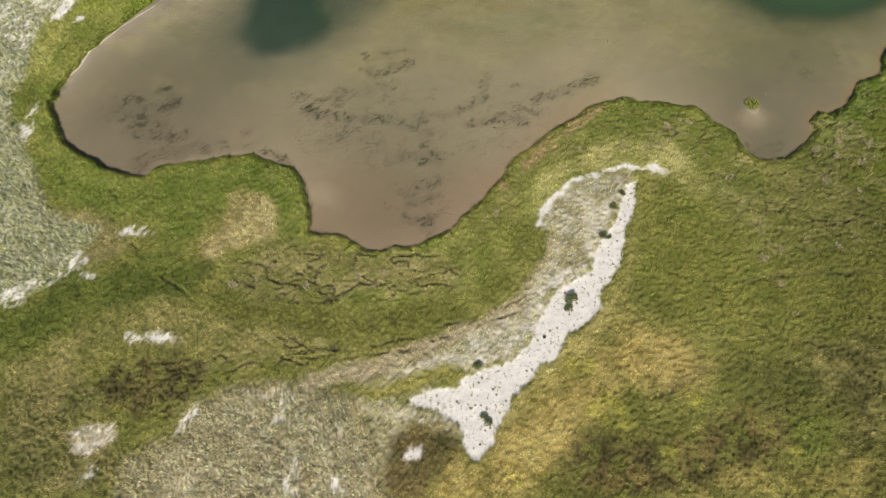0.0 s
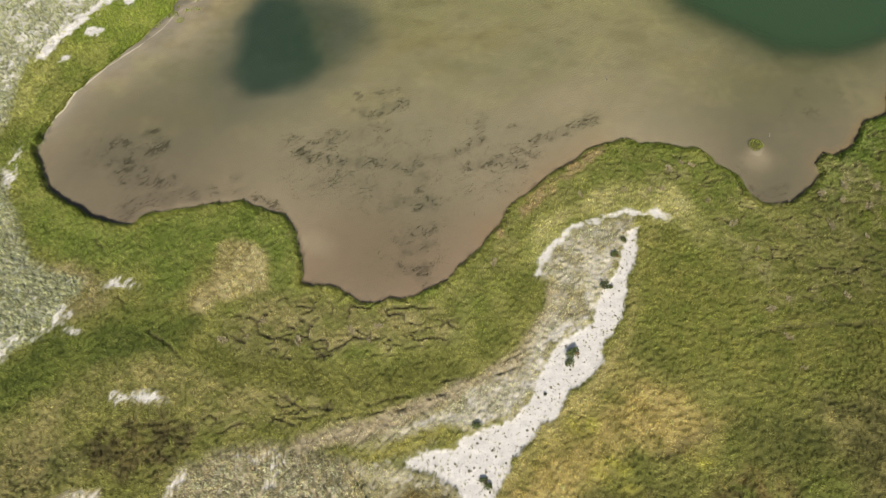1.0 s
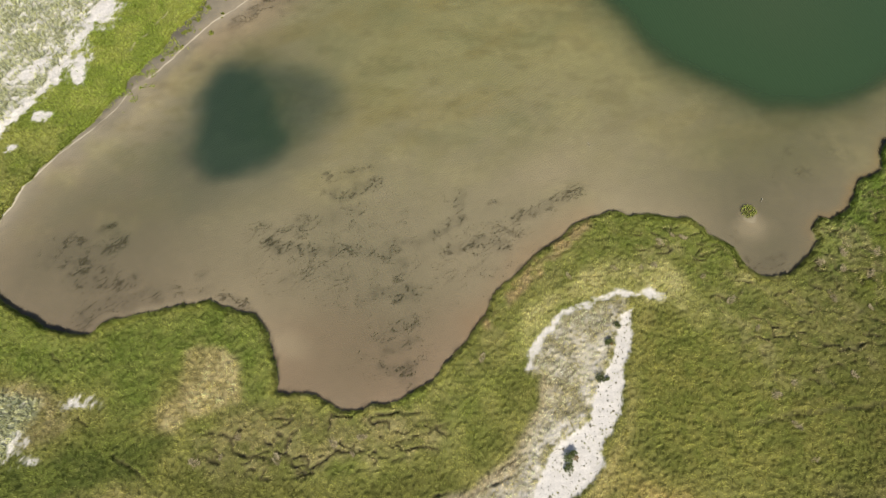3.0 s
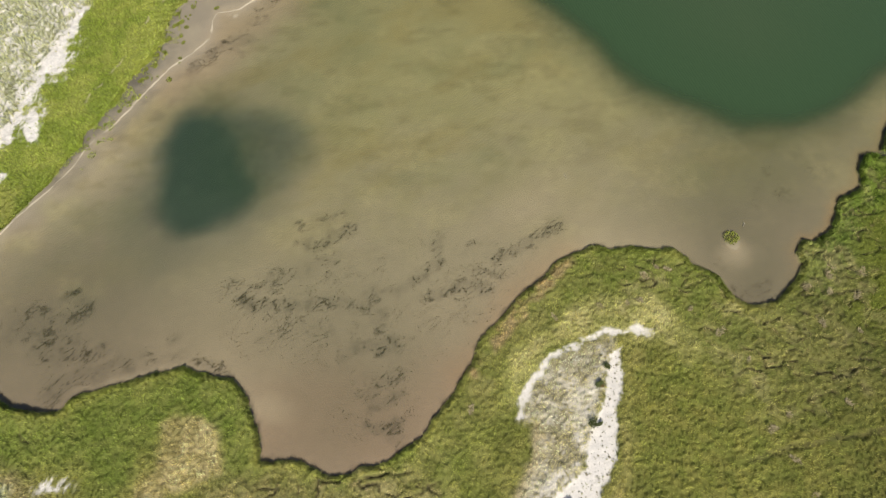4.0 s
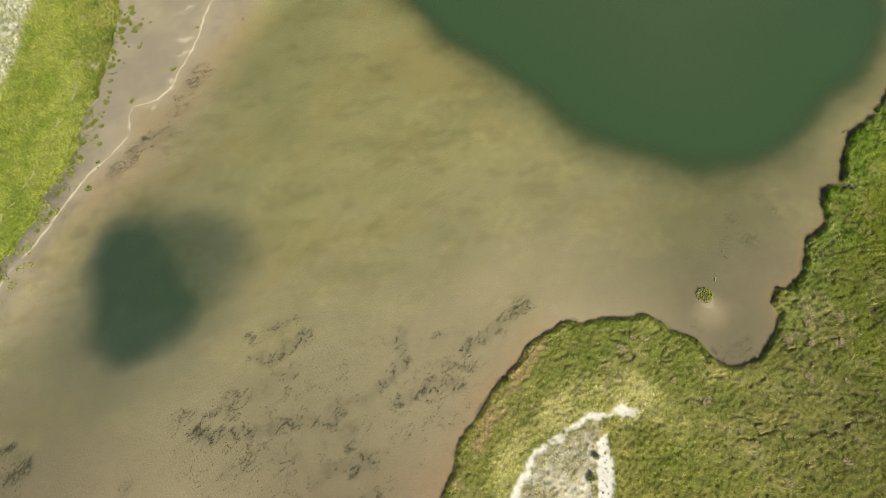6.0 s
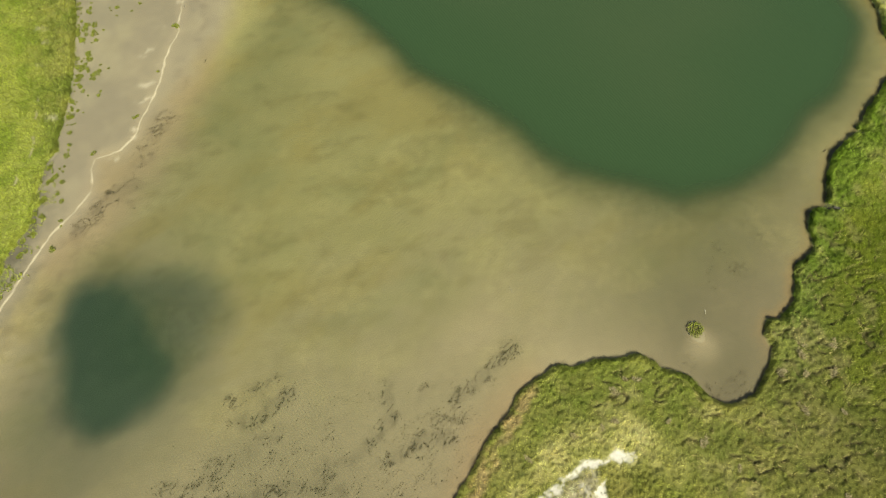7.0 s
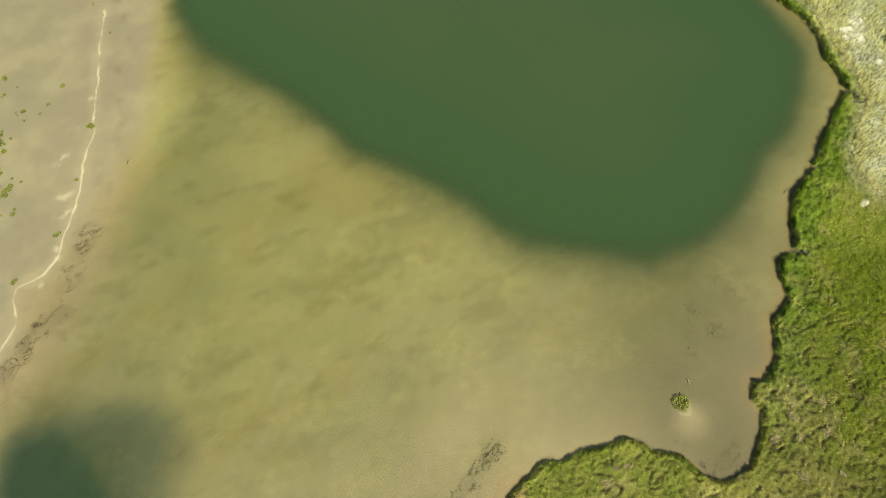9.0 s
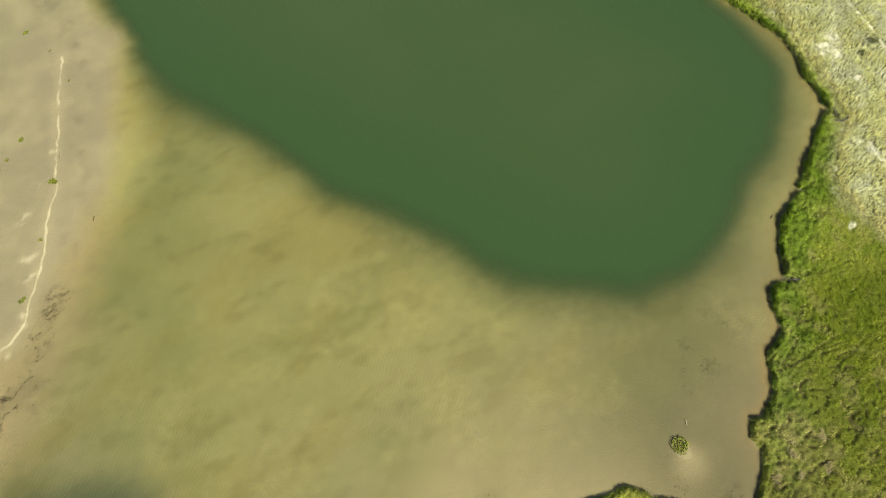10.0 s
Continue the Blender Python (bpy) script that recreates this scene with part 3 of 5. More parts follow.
HEIGHT += ISLET_H * np.exp(-((GX - ISLET[0]) ** 2 + (GY - ISLET[1]) ** 2) / 1.1) + 0.12 * np.exp(-((GX - ISLET[0] - 0.3) ** 2 + (GY - ISLET[1] + 1.6) ** 2) / 3)


def over(tone, weight, colour):
    return tone + weight[..., None] * (colour - tone)


def between(a, b, v):
    return a + (b - a) * v[..., None]


n_big, n_mid, n_small = fbm(GX, GY, 18, 3, 40), fbm(GX, GY, 5, 3, 41), fbm(GX, GY, 1.6, 2, 42)
V = 2.02
mottle = step(-0.45, 0.5, n_mid + 0.45 * n_small)
coarse = step(-0.4, 0.4, 0.6 * fbm(GX, GY, 1.3, 3, 43) + 0.5 * fbm(GX, GY, 5, 3, 62))
leaf = between(shade(104, 110, 40, V), shade(124, 124, 56, V), step(-0.45, 0.55, n_mid + 0.5 * n_big + 0.2 * n_small))
leaf = over(leaf, 0.7 * shore_green, between(shade(104, 120, 34, V), shade(126, 132, 54, V), mottle))
leaf = over(leaf, 0.7 * east * land, between(shade(100, 116, 22, V), shade(118, 128, 38, V), mottle))
leaf = over(leaf, 0.85 * west, between(shade(112, 130, 30, V), shade(130, 140, 50, V), mottle))
# patches of the meadow: outline, softness of the edge, two tones, weight
PATCHES_WEST = ((TUSSOCK_W, 1.5, (146, 146, 78), (120, 126, 50), 0.85), (LUSH_W, 2.5, (92, 112, 26), (106, 118, 42), 0.85), (WET_DARK, 2.2, (76, 92, 24), (98, 110, 34), 0.9), (TAN_W, 2.5, (140, 132, 78), (110, 112, 50), 0.8),
                (HEATH_W, 2.5, (128, 120, 72), (92, 96, 44), 0.85), (SCRUB, 1.3, (104, 94, 50), (70, 64, 36), 0.9), (BUFF_W, 1.5, (150, 138, 98), (116, 112, 62), 0.8),
                (STRAW_W, 0.8, (164, 150, 104), (132, 124, 72), 0.9))
PATCHES_SOUTH = ((HOLLOW, 2.2, (92, 96, 34), (112, 114, 44), 0.85), (CHURNED, 2.0, (132, 124, 74), (106, 108, 48), 0.8), (BANK_S, 2.0, (122, 120, 58), (104, 110, 42), 0.7),
                 (CAPE, 2.5, (98, 112, 34), (114, 118, 48), 0.8), (HALO, 1.6, (158, 152, 96), (134, 136, 70), 0.85), (GOLD_S, 3.5, (168, 148, 84), (130, 120, 56), 0.9),
                 (STRAW_E, 1.2, (160, 148, 88), (136, 130, 66), 0.8), (BROWN_S, 1.5, (118, 104, 60), (84, 78, 42), 0.9))
PATCHES_EAST = ((FIELD_E, 4.0, (102, 112, 34), (122, 122, 48), 0.8), (UPPER_E, 3.0, (124, 124, 58), (100, 110, 40), 0.8), (MIX_SE, 2.5, (142, 134, 74), (88, 88, 42), 0.8),
                (DARK_G, 2.0, (74, 84, 30), (98, 102, 40), 0.85), (DARK_S, 2.5, (118, 104, 54), (68, 60, 34), 0.92), (GOLD_SE, 2.5, (156, 144, 74), (116, 112, 48), 0.85),
                (GREEN_SE, 2.0, (96, 110, 34), (110, 118, 42), 0.85))
PATCHES_FAR = ((RAG_E, 3.0, (126, 126, 60), (100, 110, 40), 0.7), (MEADOW_E, 3.0, (98, 114, 18), (118, 128, 34), 0.85), (YELLOW_NE, 2.5, (140, 146, 60), (116, 132, 40), 0.85))
broken = step(-0.55, 0.15, fbm(GX, GY, 1.2, 3, 64))
for line_of, soft, first, second, weight in PATCHES_WEST + PATCHES_SOUTH + PATCHES_EAST + PATCHES_FAR:
    inside = away(wx, wy, line_of) + 0.8 * soft * fbm(GX, GY, 2.4 + soft, 4, 44)
    weight = weight * (broken if line_of in (SCRUB, DARK_S) else 1.0)
    leaf = over(leaf, weight * step(-soft, soft, inside), between(shade(*second, V), shade(*first, V), coarse))
leaf = over(leaf, 0.75 * w_lime * step(-0.5, 0.2, fbm(GX, GY, 1.4, 3, 67)), shade(148, 146, 48, V))
leaf = over(leaf, 0.7 * bushy, between(shade(104, 132, 36, V), shade(132, 148, 66, V), mottle))
leaf = over(leaf, 0.5 * hummock * step(0.1, 0.55, fbm(GX, GY, 2.5, 3, 50)), shade(150, 142, 92, V))
leaf = over(leaf, 0.75 * w_strip, shade(162, 148, 124, V))
leaf = over(leaf, 0.55 * step(1.5, 0.4, away(wx, wy, RUST, False)) * step(-0.4, 0.3, n_small), shade(156, 128, 98, V))
leaf = over(leaf, 0.8 * w_sparse, between(shade(150, 144, 104, V), shade(184, 172, 134, V), coarse))
leaf = over(leaf, 0.9 * gold, between(shade(138, 134, 56, V), shade(120, 122, 44, V), mottle))
leaf = over(leaf, 0.8 * w_grey, shade(164, 152, 124, V))
leaf = over(leaf, 0.85 * w_dune, between(shade(144, 153, 114, V), shade(160, 150, 118, V), np.clip(0.35 * step(-0.5, 0.6, n_mid + 0.4 * n_small) + 0.65 * step(-62, -50, GX), 0, 1)))
leaf = over(leaf, 0.85 * w_dune_e, between(shade(150, 150, 104, V), shade(170, 164, 126, V), step(-0.4, 0.5, n_mid + 0.4 * n_small)))
dull = (0.18 - 0.12 * east * (1 - w_dune_e) + 0.15 * w_dune)[..., None]
leaf = 1.32 * ((1 - dull) * leaf + dull * (leaf @ np.array([0.3, 0.6, 0.1]))[..., None] * np.array([1.32, 1.0, 0.66]))
leaf *= 1 - 0.27 * (step(40, 70, GX) * (1 - w_dune_e))[..., None]
leaf *= (np.clip(leaf @ np.array([0.3, 0.6, 0.1]), 0.05, 0.9) / 0.34)[..., None] ** 0.25
leaf *= 1 + 0.10 * (w_dune * (1 - dune_sw) * (1 - w_dune_e))[..., None] * np.array([0.9, 1.1, 0.9])
LEAF = np.clip(leaf, 0.01, 0.85)
WHITE = shade(240, 232, 220, 1.0)
# ground under the blades: leaf tone darkened for soil and shade between tufts
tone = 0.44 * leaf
tone = over(tone, 0.9 * w_sparse, between(shade(150, 142, 112), shade(214, 204, 182), step(-0.3, 0.5, n_small)))
tone = over(tone, 0.85 * w_dune, between(between(shade(128, 134, 102), shade(164, 162, 132), step(-0.4, 0.7, n_small + 0.5 * n_mid)), between(shade(150, 140, 112), shade(192, 180, 152), step(-0.4, 0.7, n_small + 0.5 * n_mid)), dune_sw))
tone = over(tone, 0.7 * w_dune_e, between(shade(120, 120, 84), shade(160, 152, 118), step(-0.4, 0.6, n_small)))
tone = over(tone, 0.4 * rut, shade(84, 72, 56))
tone = over(tone, 0.8 * blobs(sx, sy, PITS), shade(200, 190, 160))
tone = over(tone, creek, shade(74, 70, 62))
worn = step(2.5, 7, sand_e)
BLEACH = np.clip(np.maximum(np.maximum(w_sand * (1 - 0.15 * worn), 0.74 * w_arc), np.maximum(0.66 * w_pale, 0.6 * track)), 0, 1)
d_sand = away(wx, wy, SAND)
BLEACH = np.maximum(BLEACH, 0.46 * step(-5, 1.0, d_sand) * w_sparse)
BLEACH = np.maximum(BLEACH, np.maximum(0.4 * w_grey, np.maximum(0.85 * w_edge, 0.95 * blobs(wx, wy, PANS, 0.35)))) * (1 - 0.9 * gold)
BLEACH = np.maximum(BLEACH, np.maximum(0.22 * w_sparse, (0.16 - 0.08 * dune_sw + 0.27 * step(78, 96, GY)) * w_dune * (1 - w_dune_e)))
# mud: pink-brown in the south, olive and ochre further out, pale on the flat
north = step(60, 130, GY + 6 * n_mid)
M = 1.2
mud = between(shade(150, 134, 110, M), shade(170, 158, 128, M), step(48, 88, GY + 6 * n_big))
mud = over(mud, 0.75 * step(30, 52, GX) * step(105, 84, GY), shade(124, 115, 92, M))
near_deep = 0.45 * step(35, 60, GX) * step(76, 92, GY)
mud = over(mud, 0.62 * step(-30, -54, GX) * step(108, 84, GY), shade(126, 113, 93, M))
mud = between(mud, shade(170, 162, 114, M), step(76, 120, GY + 8 * n_mid) * step(-45, -5, GX))
mud = over(mud, 0.4 * step(-0.1, 0.5, fbm(GX * 0.5 + GY * 0.25, GY - GX * 0.3, 8, 4, 45)) * step(76, 105, GY), shade(158, 142, 84, M))
mud = over(mud, 0.3 * step(0.05, 0.5, fbm(GX * 0.55 + GY * 0.35, GY - GX * 0.15, 2.6, 4, 58)) * step(84, 104, GY), shade(126, 114, 72, M))
mud = over(mud, 0.25 * step(0.0, 0.5, fbm(GX, GY, 11, 4, 49)) * step(70, 100, GY), shade(132, 136, 96, M))
weedy = 0.16 * step(1.15, 0.55, np.hypot((GX + 9) / 27, (GY - 73) / 13)) + 0.12 * step(1.2, 0.4, np.hypot((GX + 9) / 9, (GY - 56) / 7))
for drift, per_metre, width in WEED_A + WEED_B + WEED_C + WEED_D + WEED_E + WEED_F:
    weedy = np.maximum(weedy, min(1.0, per_metre / 15) * step(2.1, 0.2, away(wx, wy, drift, False) / (0.45 + width)))
weedy *= step(0.2, 1.0, pond)
speck = step(-0.05, 0.45, fbm(GX * 0.7 + GY * 0.2, GY, 6, 4, 46)) * step(72, 92, GY) * step(150, 120, GY)
mud = over(mud, 0.22 * speck, shade(196, 184, 134, M))
mud = over(mud, 0.4 * step(2.6, 0.3, pond) * step(55, 65, GX), shade(164, 132, 84, M))
mud = over(mud, 0.3 * step(12, 2, away(wx, wy, ROSY, False)), shade(160, 132, 106, M))
mud = over(mud, 0.72 * step(15, 5, away(wx, wy, CREST[:15], False) + 3 * n_mid), shade(166, 148, 120, M))
mud = over(mud, 0.3 * step(7, 0.5, away(wx, wy, RUST, False)), shade(166, 130, 92, M))
mud = over(mud, near_deep, shade(122, 118, 84, M))
mud = over(mud, 0.8 * step(-5, 2, beach), between(shade(163, 154, 137), shade(180, 170, 148), step(-0.4, 0.7, n_mid)))
mud = over(mud, 0.75 * step(8, 2, pond) * west * step(-0.5, 0.2, n_mid + 0.6 * n_small), between(shade(120, 114, 100), shade(150, 142, 124), step(-0.3, 0.4, n_small)))
mud = over(mud, 0.45 * blobs(wx, wy, SHOALS, 0.8), shade(198, 182, 150))
mud = over(mud, np.maximum(np.maximum(0.95 * step(-4.5, 3.4, pool), 0.3 * step(-10, 2, pool)), 0.62 * step(-5, 4.5, lobe)), between(shade(64, 80, 80), shade(80, 94, 90), step(-0.4, 0.5, n_mid)))
line = away(sx, sy, CREST, False)
mud = over(mud, 0.25 * step(2.0, 0.3, line), shade(206, 190, 164))
mud = over(mud, 0.75 * blobs(wx, wy, CRUST, 0.7) * step(-0.3, 0.25, fbm(GX, GY, 1.1, 2, 79)), shade(222, 210, 188))
mud = over(mud, 0.25 * step(0.0, 0.5, fbm(GX, GY, 3, 3, 48)) * step(3, 0.5, np.abs(flat + 4 - 2 * n_flat)) * step(105, 120, GY), shade(110, 96, 84))
mud = over(mud, 0.6 * west * step(1.6, 0.2, pond + 0.8 * n_small), shade(104, 98, 84))
# the bank's shadow painted into the mud as a broken dark rim
mud = over(mud, 0.5 * step(0.9, 0.1, pond + 0.9 * n_small + 0.3) * (1 - gentle), shade(84, 72, 58))
mud = over(mud, 0.22 * step(0.15, 0.9, weedy), shade(112, 102, 84))
islet_d = np.sqrt((GX - ISLET[0]) ** 2 + (GY - ISLET[1]) ** 2)
mud = over(mud, step(1.4, 0.6, islet_d), shade(110, 104, 66))
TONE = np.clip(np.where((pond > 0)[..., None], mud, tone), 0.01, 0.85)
GRAIN = np.where(pond > 0, 0.20 + 0.4 * speck, 1 - 0.6 * np.clip(w_sand + w_arc, 0, 1))

RIPPLE = in_pond * step(50, 20, GX) * step(-1, -5, beach) * step(70, 100, GY) * step(0.9, 0.3, depth) * (0.35 + 0.65 * step(-0.3, 0.3, fbm(GX, GY, 14, 3, 56)))


# how thick the grass stands
GROWTH = land * np.clip(1 - 0.22 * w_sparse - 0.6 * rut - 0.95 * creek, 0.01, 1) * step(0.0, 0.5, bank)


def sample(field, x, y):
    """A field's value at places within the fine part of the ground."""
    i0, j0 = len(far), len(far)
    u, v = (x - X0) / CELL + i0, (y - Y0) / CELL + j0
    iu, iv = np.clip(u.astype(int), 0, len(xs) - 2), np.clip(v.astype(int), 0, len(ys) - 2)
    fu, fv = np.clip(u - iu, 0, 1), np.clip(v - iv, 0, 1)
    if field.ndim == 3:
        fu, fv = fu[:, None], fv[:, None]
    return (field[iv, iu] * (1 - fu) + field[iv, iu + 1] * fu) * (1 - fv) + (field[iv + 1, iu] * (1 - fu) + field[iv + 1, iu + 1] * fu) * fv


BARE = np.clip(w_sand * (1 - 0.3 * worn) + w_arc + 0.7 * w_pale + track + creek, 0, 1)
def strands(x, y):
    """Winding strands along which weed settles: thin lines leaning to the north-east."""
    c, s = math.cos(radians(33)), math.sin(radians(33))
    u, v = 0.55 * (x * c + y * s), 1.25 * (y * c - x * s)
    wide = np.abs(fbm(u, v, 3.0, 4, 92))
    fine = np.abs(fbm(u * 1.2, v, 1.1, 3, 94))
    return np.maximum(step(0.10, 0.02, wide), 0.85 * step(0.13, 0.02, fine)) * step(-0.25, 0.25, fbm(x, y, 1.7, 3, 93))


PARTS = 2
cell_on = ((weedy[1:, 1:] > 0.1) | (0.25 * (bank[1:, 1:] + bank[:-1, 1:] + bank[1:, :-1] + bank[:-1, :-1]) > -0.5) | (line[1:, 1:] < 1.4)) & (away(GX[1:, 1:], GY[1:, 1:], VERGE) > 0)
RELIEF_ON = np.zeros(GX.shape)
RELIEF_ON[1:-1, 1:-1] = cell_on[1:, 1:] & cell_on[:-1, 1:] & cell_on[1:, :-1] & cell_on[:-1, :-1]


def bleached(x, y):
    """Bare white sand at places, with ragged edges."""
    white = sample(BLEACH, x, y)
    return step(0.02, 0.12, white) * step(0.16, 0.82, white + (0.34 * fbm(x, y, 1.4, 3, 95) + 0.22 * strokes(x, y, 0.35, 97)) * (1 - 0.5 * sample(BLEACH, x, y) ** 2))


def relief(x, y):
    """Small-scale relief of the turf at places: tussocky lumps and narrow peat gaps. Returns the rise and the gaps."""
    hum, dune, bare = sample(hummock, x, y), sample(w_dune, x, y), sample(BARE, x, y)
    ux, uy = x + 0.6 * fbm(x, y, 2, 2, 80), y + 0.6 * fbm(x, y, 2, 2, 83)
    gap, lip = np.zeros(x.shape), np.zeros(x.shape)
    for size, seed, wide, thresh, span in ((4.0, 70, 0.24, -0.16, 2.4), (2.2, 63, 0.17, -0.02, 1.6)):
        f = fbm(ux * 0.65, uy * 1.2, size, 2, seed)
        slope = np.hypot(fbm((ux + 0.1) * 0.65, uy * 1.2, size, 2, seed) - f, fbm(ux * 0.65, (uy + 0.1) * 1.2, size, 2, seed) - f) / 0.1
        where, off = step(thresh, thresh + 0.15, fbm(x, y, span, 2, seed + 1)), f / (slope + 0.03)
        gap = np.maximum(gap, step(wide, wide * 0.45, np.abs(off)) * where)
        lip = np.maximum(lip, step(1.6 * wide, wide, np.abs(off - 1.4 * wide)) * where)
    torn = step(0.35, 0.8, hum) * (1 - 0.45 * step(30, 50, x) * step(-0.3, 0.1, fbm(x, y, 1.3, 2, 75))) * (1 - 0.7 * step(74, 92, x))
    gap, lip = np.clip(gap * torn, 0, 1), lip * torn
    near = (x < 12) | (sample(west, x, y) > 0.1)
    cut = np.full(x.shape, 9.0)
    cx, cy = ux[near], uy[near]
    for gully in (CREASE, [(p + 0.9, q - 1.4) for p, q in CREASE[2:]], DITCH, CRACK_A, CRACK_B, CRACK_C):
        cut[near] = np.minimum(cut[near], away(cx, cy, gully, False))
    cut = 0.8 * step(0.30, 0.10, cut + 0.35 * step(-0.2, 0.2, fbm(x, y, 2, 2, 73)))
    gap = np.maximum(gap, cut) * (1 - bare)
    lumps, fine = fbm(x, y, 0.75, 2, 81), vnoise(x, y, 0.4, 85)
    comb = strokes(x, y, 0.42, 87)
    rise = hum * (0.10 * fbm(ux * 0.8, uy * 1.2, 1.15, 2, 82) + 0.10 * lumps + 0.05 * fine + 0.09 * comb) - 0.5 * gap
    rise += (1 - hum) * (0.09 * lumps + 0.06 * fine + 0.13 * comb + 0.07 * fbm(x, y, 2.4, 2, 86)) + dune * (0.05 * fbm(x, y, 0.7, 2, 84) - 0.04 * comb)
    tuft = sample(rough, x, y)
    dome = np.clip(1 - (cells(x + 0.25 * comb, y + 0.25 * lumps, 0.66, 88)[0] / 0.62) ** 2, 0, 1)
    rise = (1 - 0.5 * tuft) * rise + 0.34 * tuft * (dome - 0.5)
    shaggy = sample(bushy, x, y)
    at = shaggy > 0.02
    if at.any():
        mound = np.clip(1 - (cells(x[at] + 0.5 * lumps[at], y[at] + 0.5 * comb[at], 1.7, 98)[0] / 0.66) ** 2, 0, 1)
        rise[at] += shaggy[at] * (0.5 * mound - 0.12)
    rise *= (1 - 0.5 * sample(west, x, y)) * (1 - 0.85 * bare) * (1 - 0.45 * step(70, 95, x) * (1 - shaggy))
    turfed = sample(land, x, y)
    return rise * turfed * sample(RELIEF_ON, x, y), gap * turfed, lip * turfed


def slope_at(x, y):
    """The turf's normals at places."""
    z = surface(x, y)
    n = np.stack([-(surface(x + 0.12, y) - z) / 0.12, -(surface(x, y + 0.12) - z) / 0.12, np.ones_like(z)], -1)
    return n / np.linalg.norm(n, axis=1, keepdims=True)


def surface(x, y):
    return sample(HEIGHT, x, y) + relief(x, y)[0]


def height_at(x, y):
    return float(surface(np.array([float(x)]), np.array([float(y)]))[0])


# ---------------------------------------------------------------- materials
def material(name):
    m = bpy.data.materials.new(name)
    m.use_nodes = True
    return m, m.node_tree.nodes, m.node_tree.links, m.node_tree.nodes["Principled BSDF"]


def grain(nodes, links, colour_out, size, low, high, detail=4.0):
    """The colour multiplied by noise of the given size in metres."""
    pos = nodes.new("ShaderNodeNewGeometry")
    tex = nodes.new("ShaderNodeTexNoise")
    tex.inputs["Scale"].default_value, tex.inputs["Detail"].default_value = 1 / size, detail
    links.new(pos.outputs["Position"], tex.inputs["Vector"])
    span = nodes.new("ShaderNodeMapRange")
    span.inputs[1].default_value, span.inputs[2].default_value = 0.3, 0.7
    span.inputs[3].default_value, span.inputs[4].default_value = low, high
    links.new(tex.outputs[0], span.inputs[0])
    mix = nodes.new("ShaderNodeMix")
    mix.data_type, mix.blend_type = "RGBA", "MULTIPLY"
    mix.inputs[0].default_value = 1.0
    links.new(colour_out, mix.inputs[6])
    links.new(span.outputs[0], mix.inputs[7])
    return mix.outputs[2], tex


def toned(name, rough, sizes, bump=0.0, spec=0.3, through_light=0.0, strength=""):
    """A surface that takes its colour from the mesh's tone, with grain at two sizes."""
    m, nodes, links, bsdf = material(name)
    att = nodes.new("ShaderNodeAttribute")
    att.attribute_name = "tone"
    out = att.outputs["Color"]
    for size, low, high in sizes:
        out, tex = grain(nodes, links, out, size, low, high)
    if strength:
        fine = nodes.new("ShaderNodeAttribute")
        fine.attribute_name = strength
        mix = nodes.new("ShaderNodeMix")
        mix.data_type = "RGBA"
        links.new(fine.outputs["Fac"], mix.inputs[0])
        links.new(att.outputs["Color"], mix.inputs[6])
        links.new(out, mix.inputs[7])
        out = mix.outputs[2]
    links.new(out, bsdf.inputs["Base Color"])
    bsdf.inputs["Roughness"].default_value, bsdf.inputs["Specular IOR Level"].default_value = rough, spec
    if bump:
        b = nodes.new("ShaderNodeBump")
        b.inputs["Strength"].default_value, b.inputs["Distance"].default_value = 1.0, bump
        links.new(tex.outputs[0], b.inputs["Height"])
        links.new(b.outputs[0], bsdf.inputs["Normal"])
        if strength:
            # low sand ripples on the shallow bed, half a metre apart
            pos, turn, wave = nodes.new("ShaderNodeNewGeometry"), nodes.new("ShaderNodeMapping"), nodes.new("ShaderNodeTexWave")
            turn.inputs["Rotation"].default_value = (0, 0, radians(48))
            wave.inputs["Scale"].default_value, wave.inputs["Distortion"].default_value = 0.58, 11.0
            wave.inputs["Detail"].default_value, wave.inputs["Detail Scale"].default_value = 2.0, 0.5
            links.new(pos.outputs["Position"], turn.inputs["Vector"])
            links.new(turn.outputs[0], wave.inputs["Vector"])
            where = nodes.new("ShaderNodeAttribute")
            where.attribute_name = "ripple"
            low = nodes.new("ShaderNodeMath")
            low.operation = "MULTIPLY"
            links.new(wave.outputs["Fac"], low.inputs[0])
            links.new(where.outputs["Fac"], low.inputs[1])
            b2 = nodes.new("ShaderNodeBump")
            b2.inputs["Strength"].default_value, b2.inputs["Distance"].default_value = 1.0, 0.014
            links.new(low.outputs[0], b2.inputs["Height"])
            links.new(b.outputs[0], b2.inputs["Normal"])
            links.new(b2.outputs[0], bsdf.inputs["Normal"])
    if through_light:
        t = nodes.new("ShaderNodeBsdfTranslucent")
        links.new(out, t.inputs["Color"])
        mix = nodes.new("ShaderNodeMixShader")
        mix.inputs[0].default_value = through_light
        links.new(bsdf.outputs[0], mix.inputs[1])
        links.new(t.outputs[0], mix.inputs[2])
        links.new(mix.outputs[0], nodes["Material Output"].inputs["Surface"])
    return m


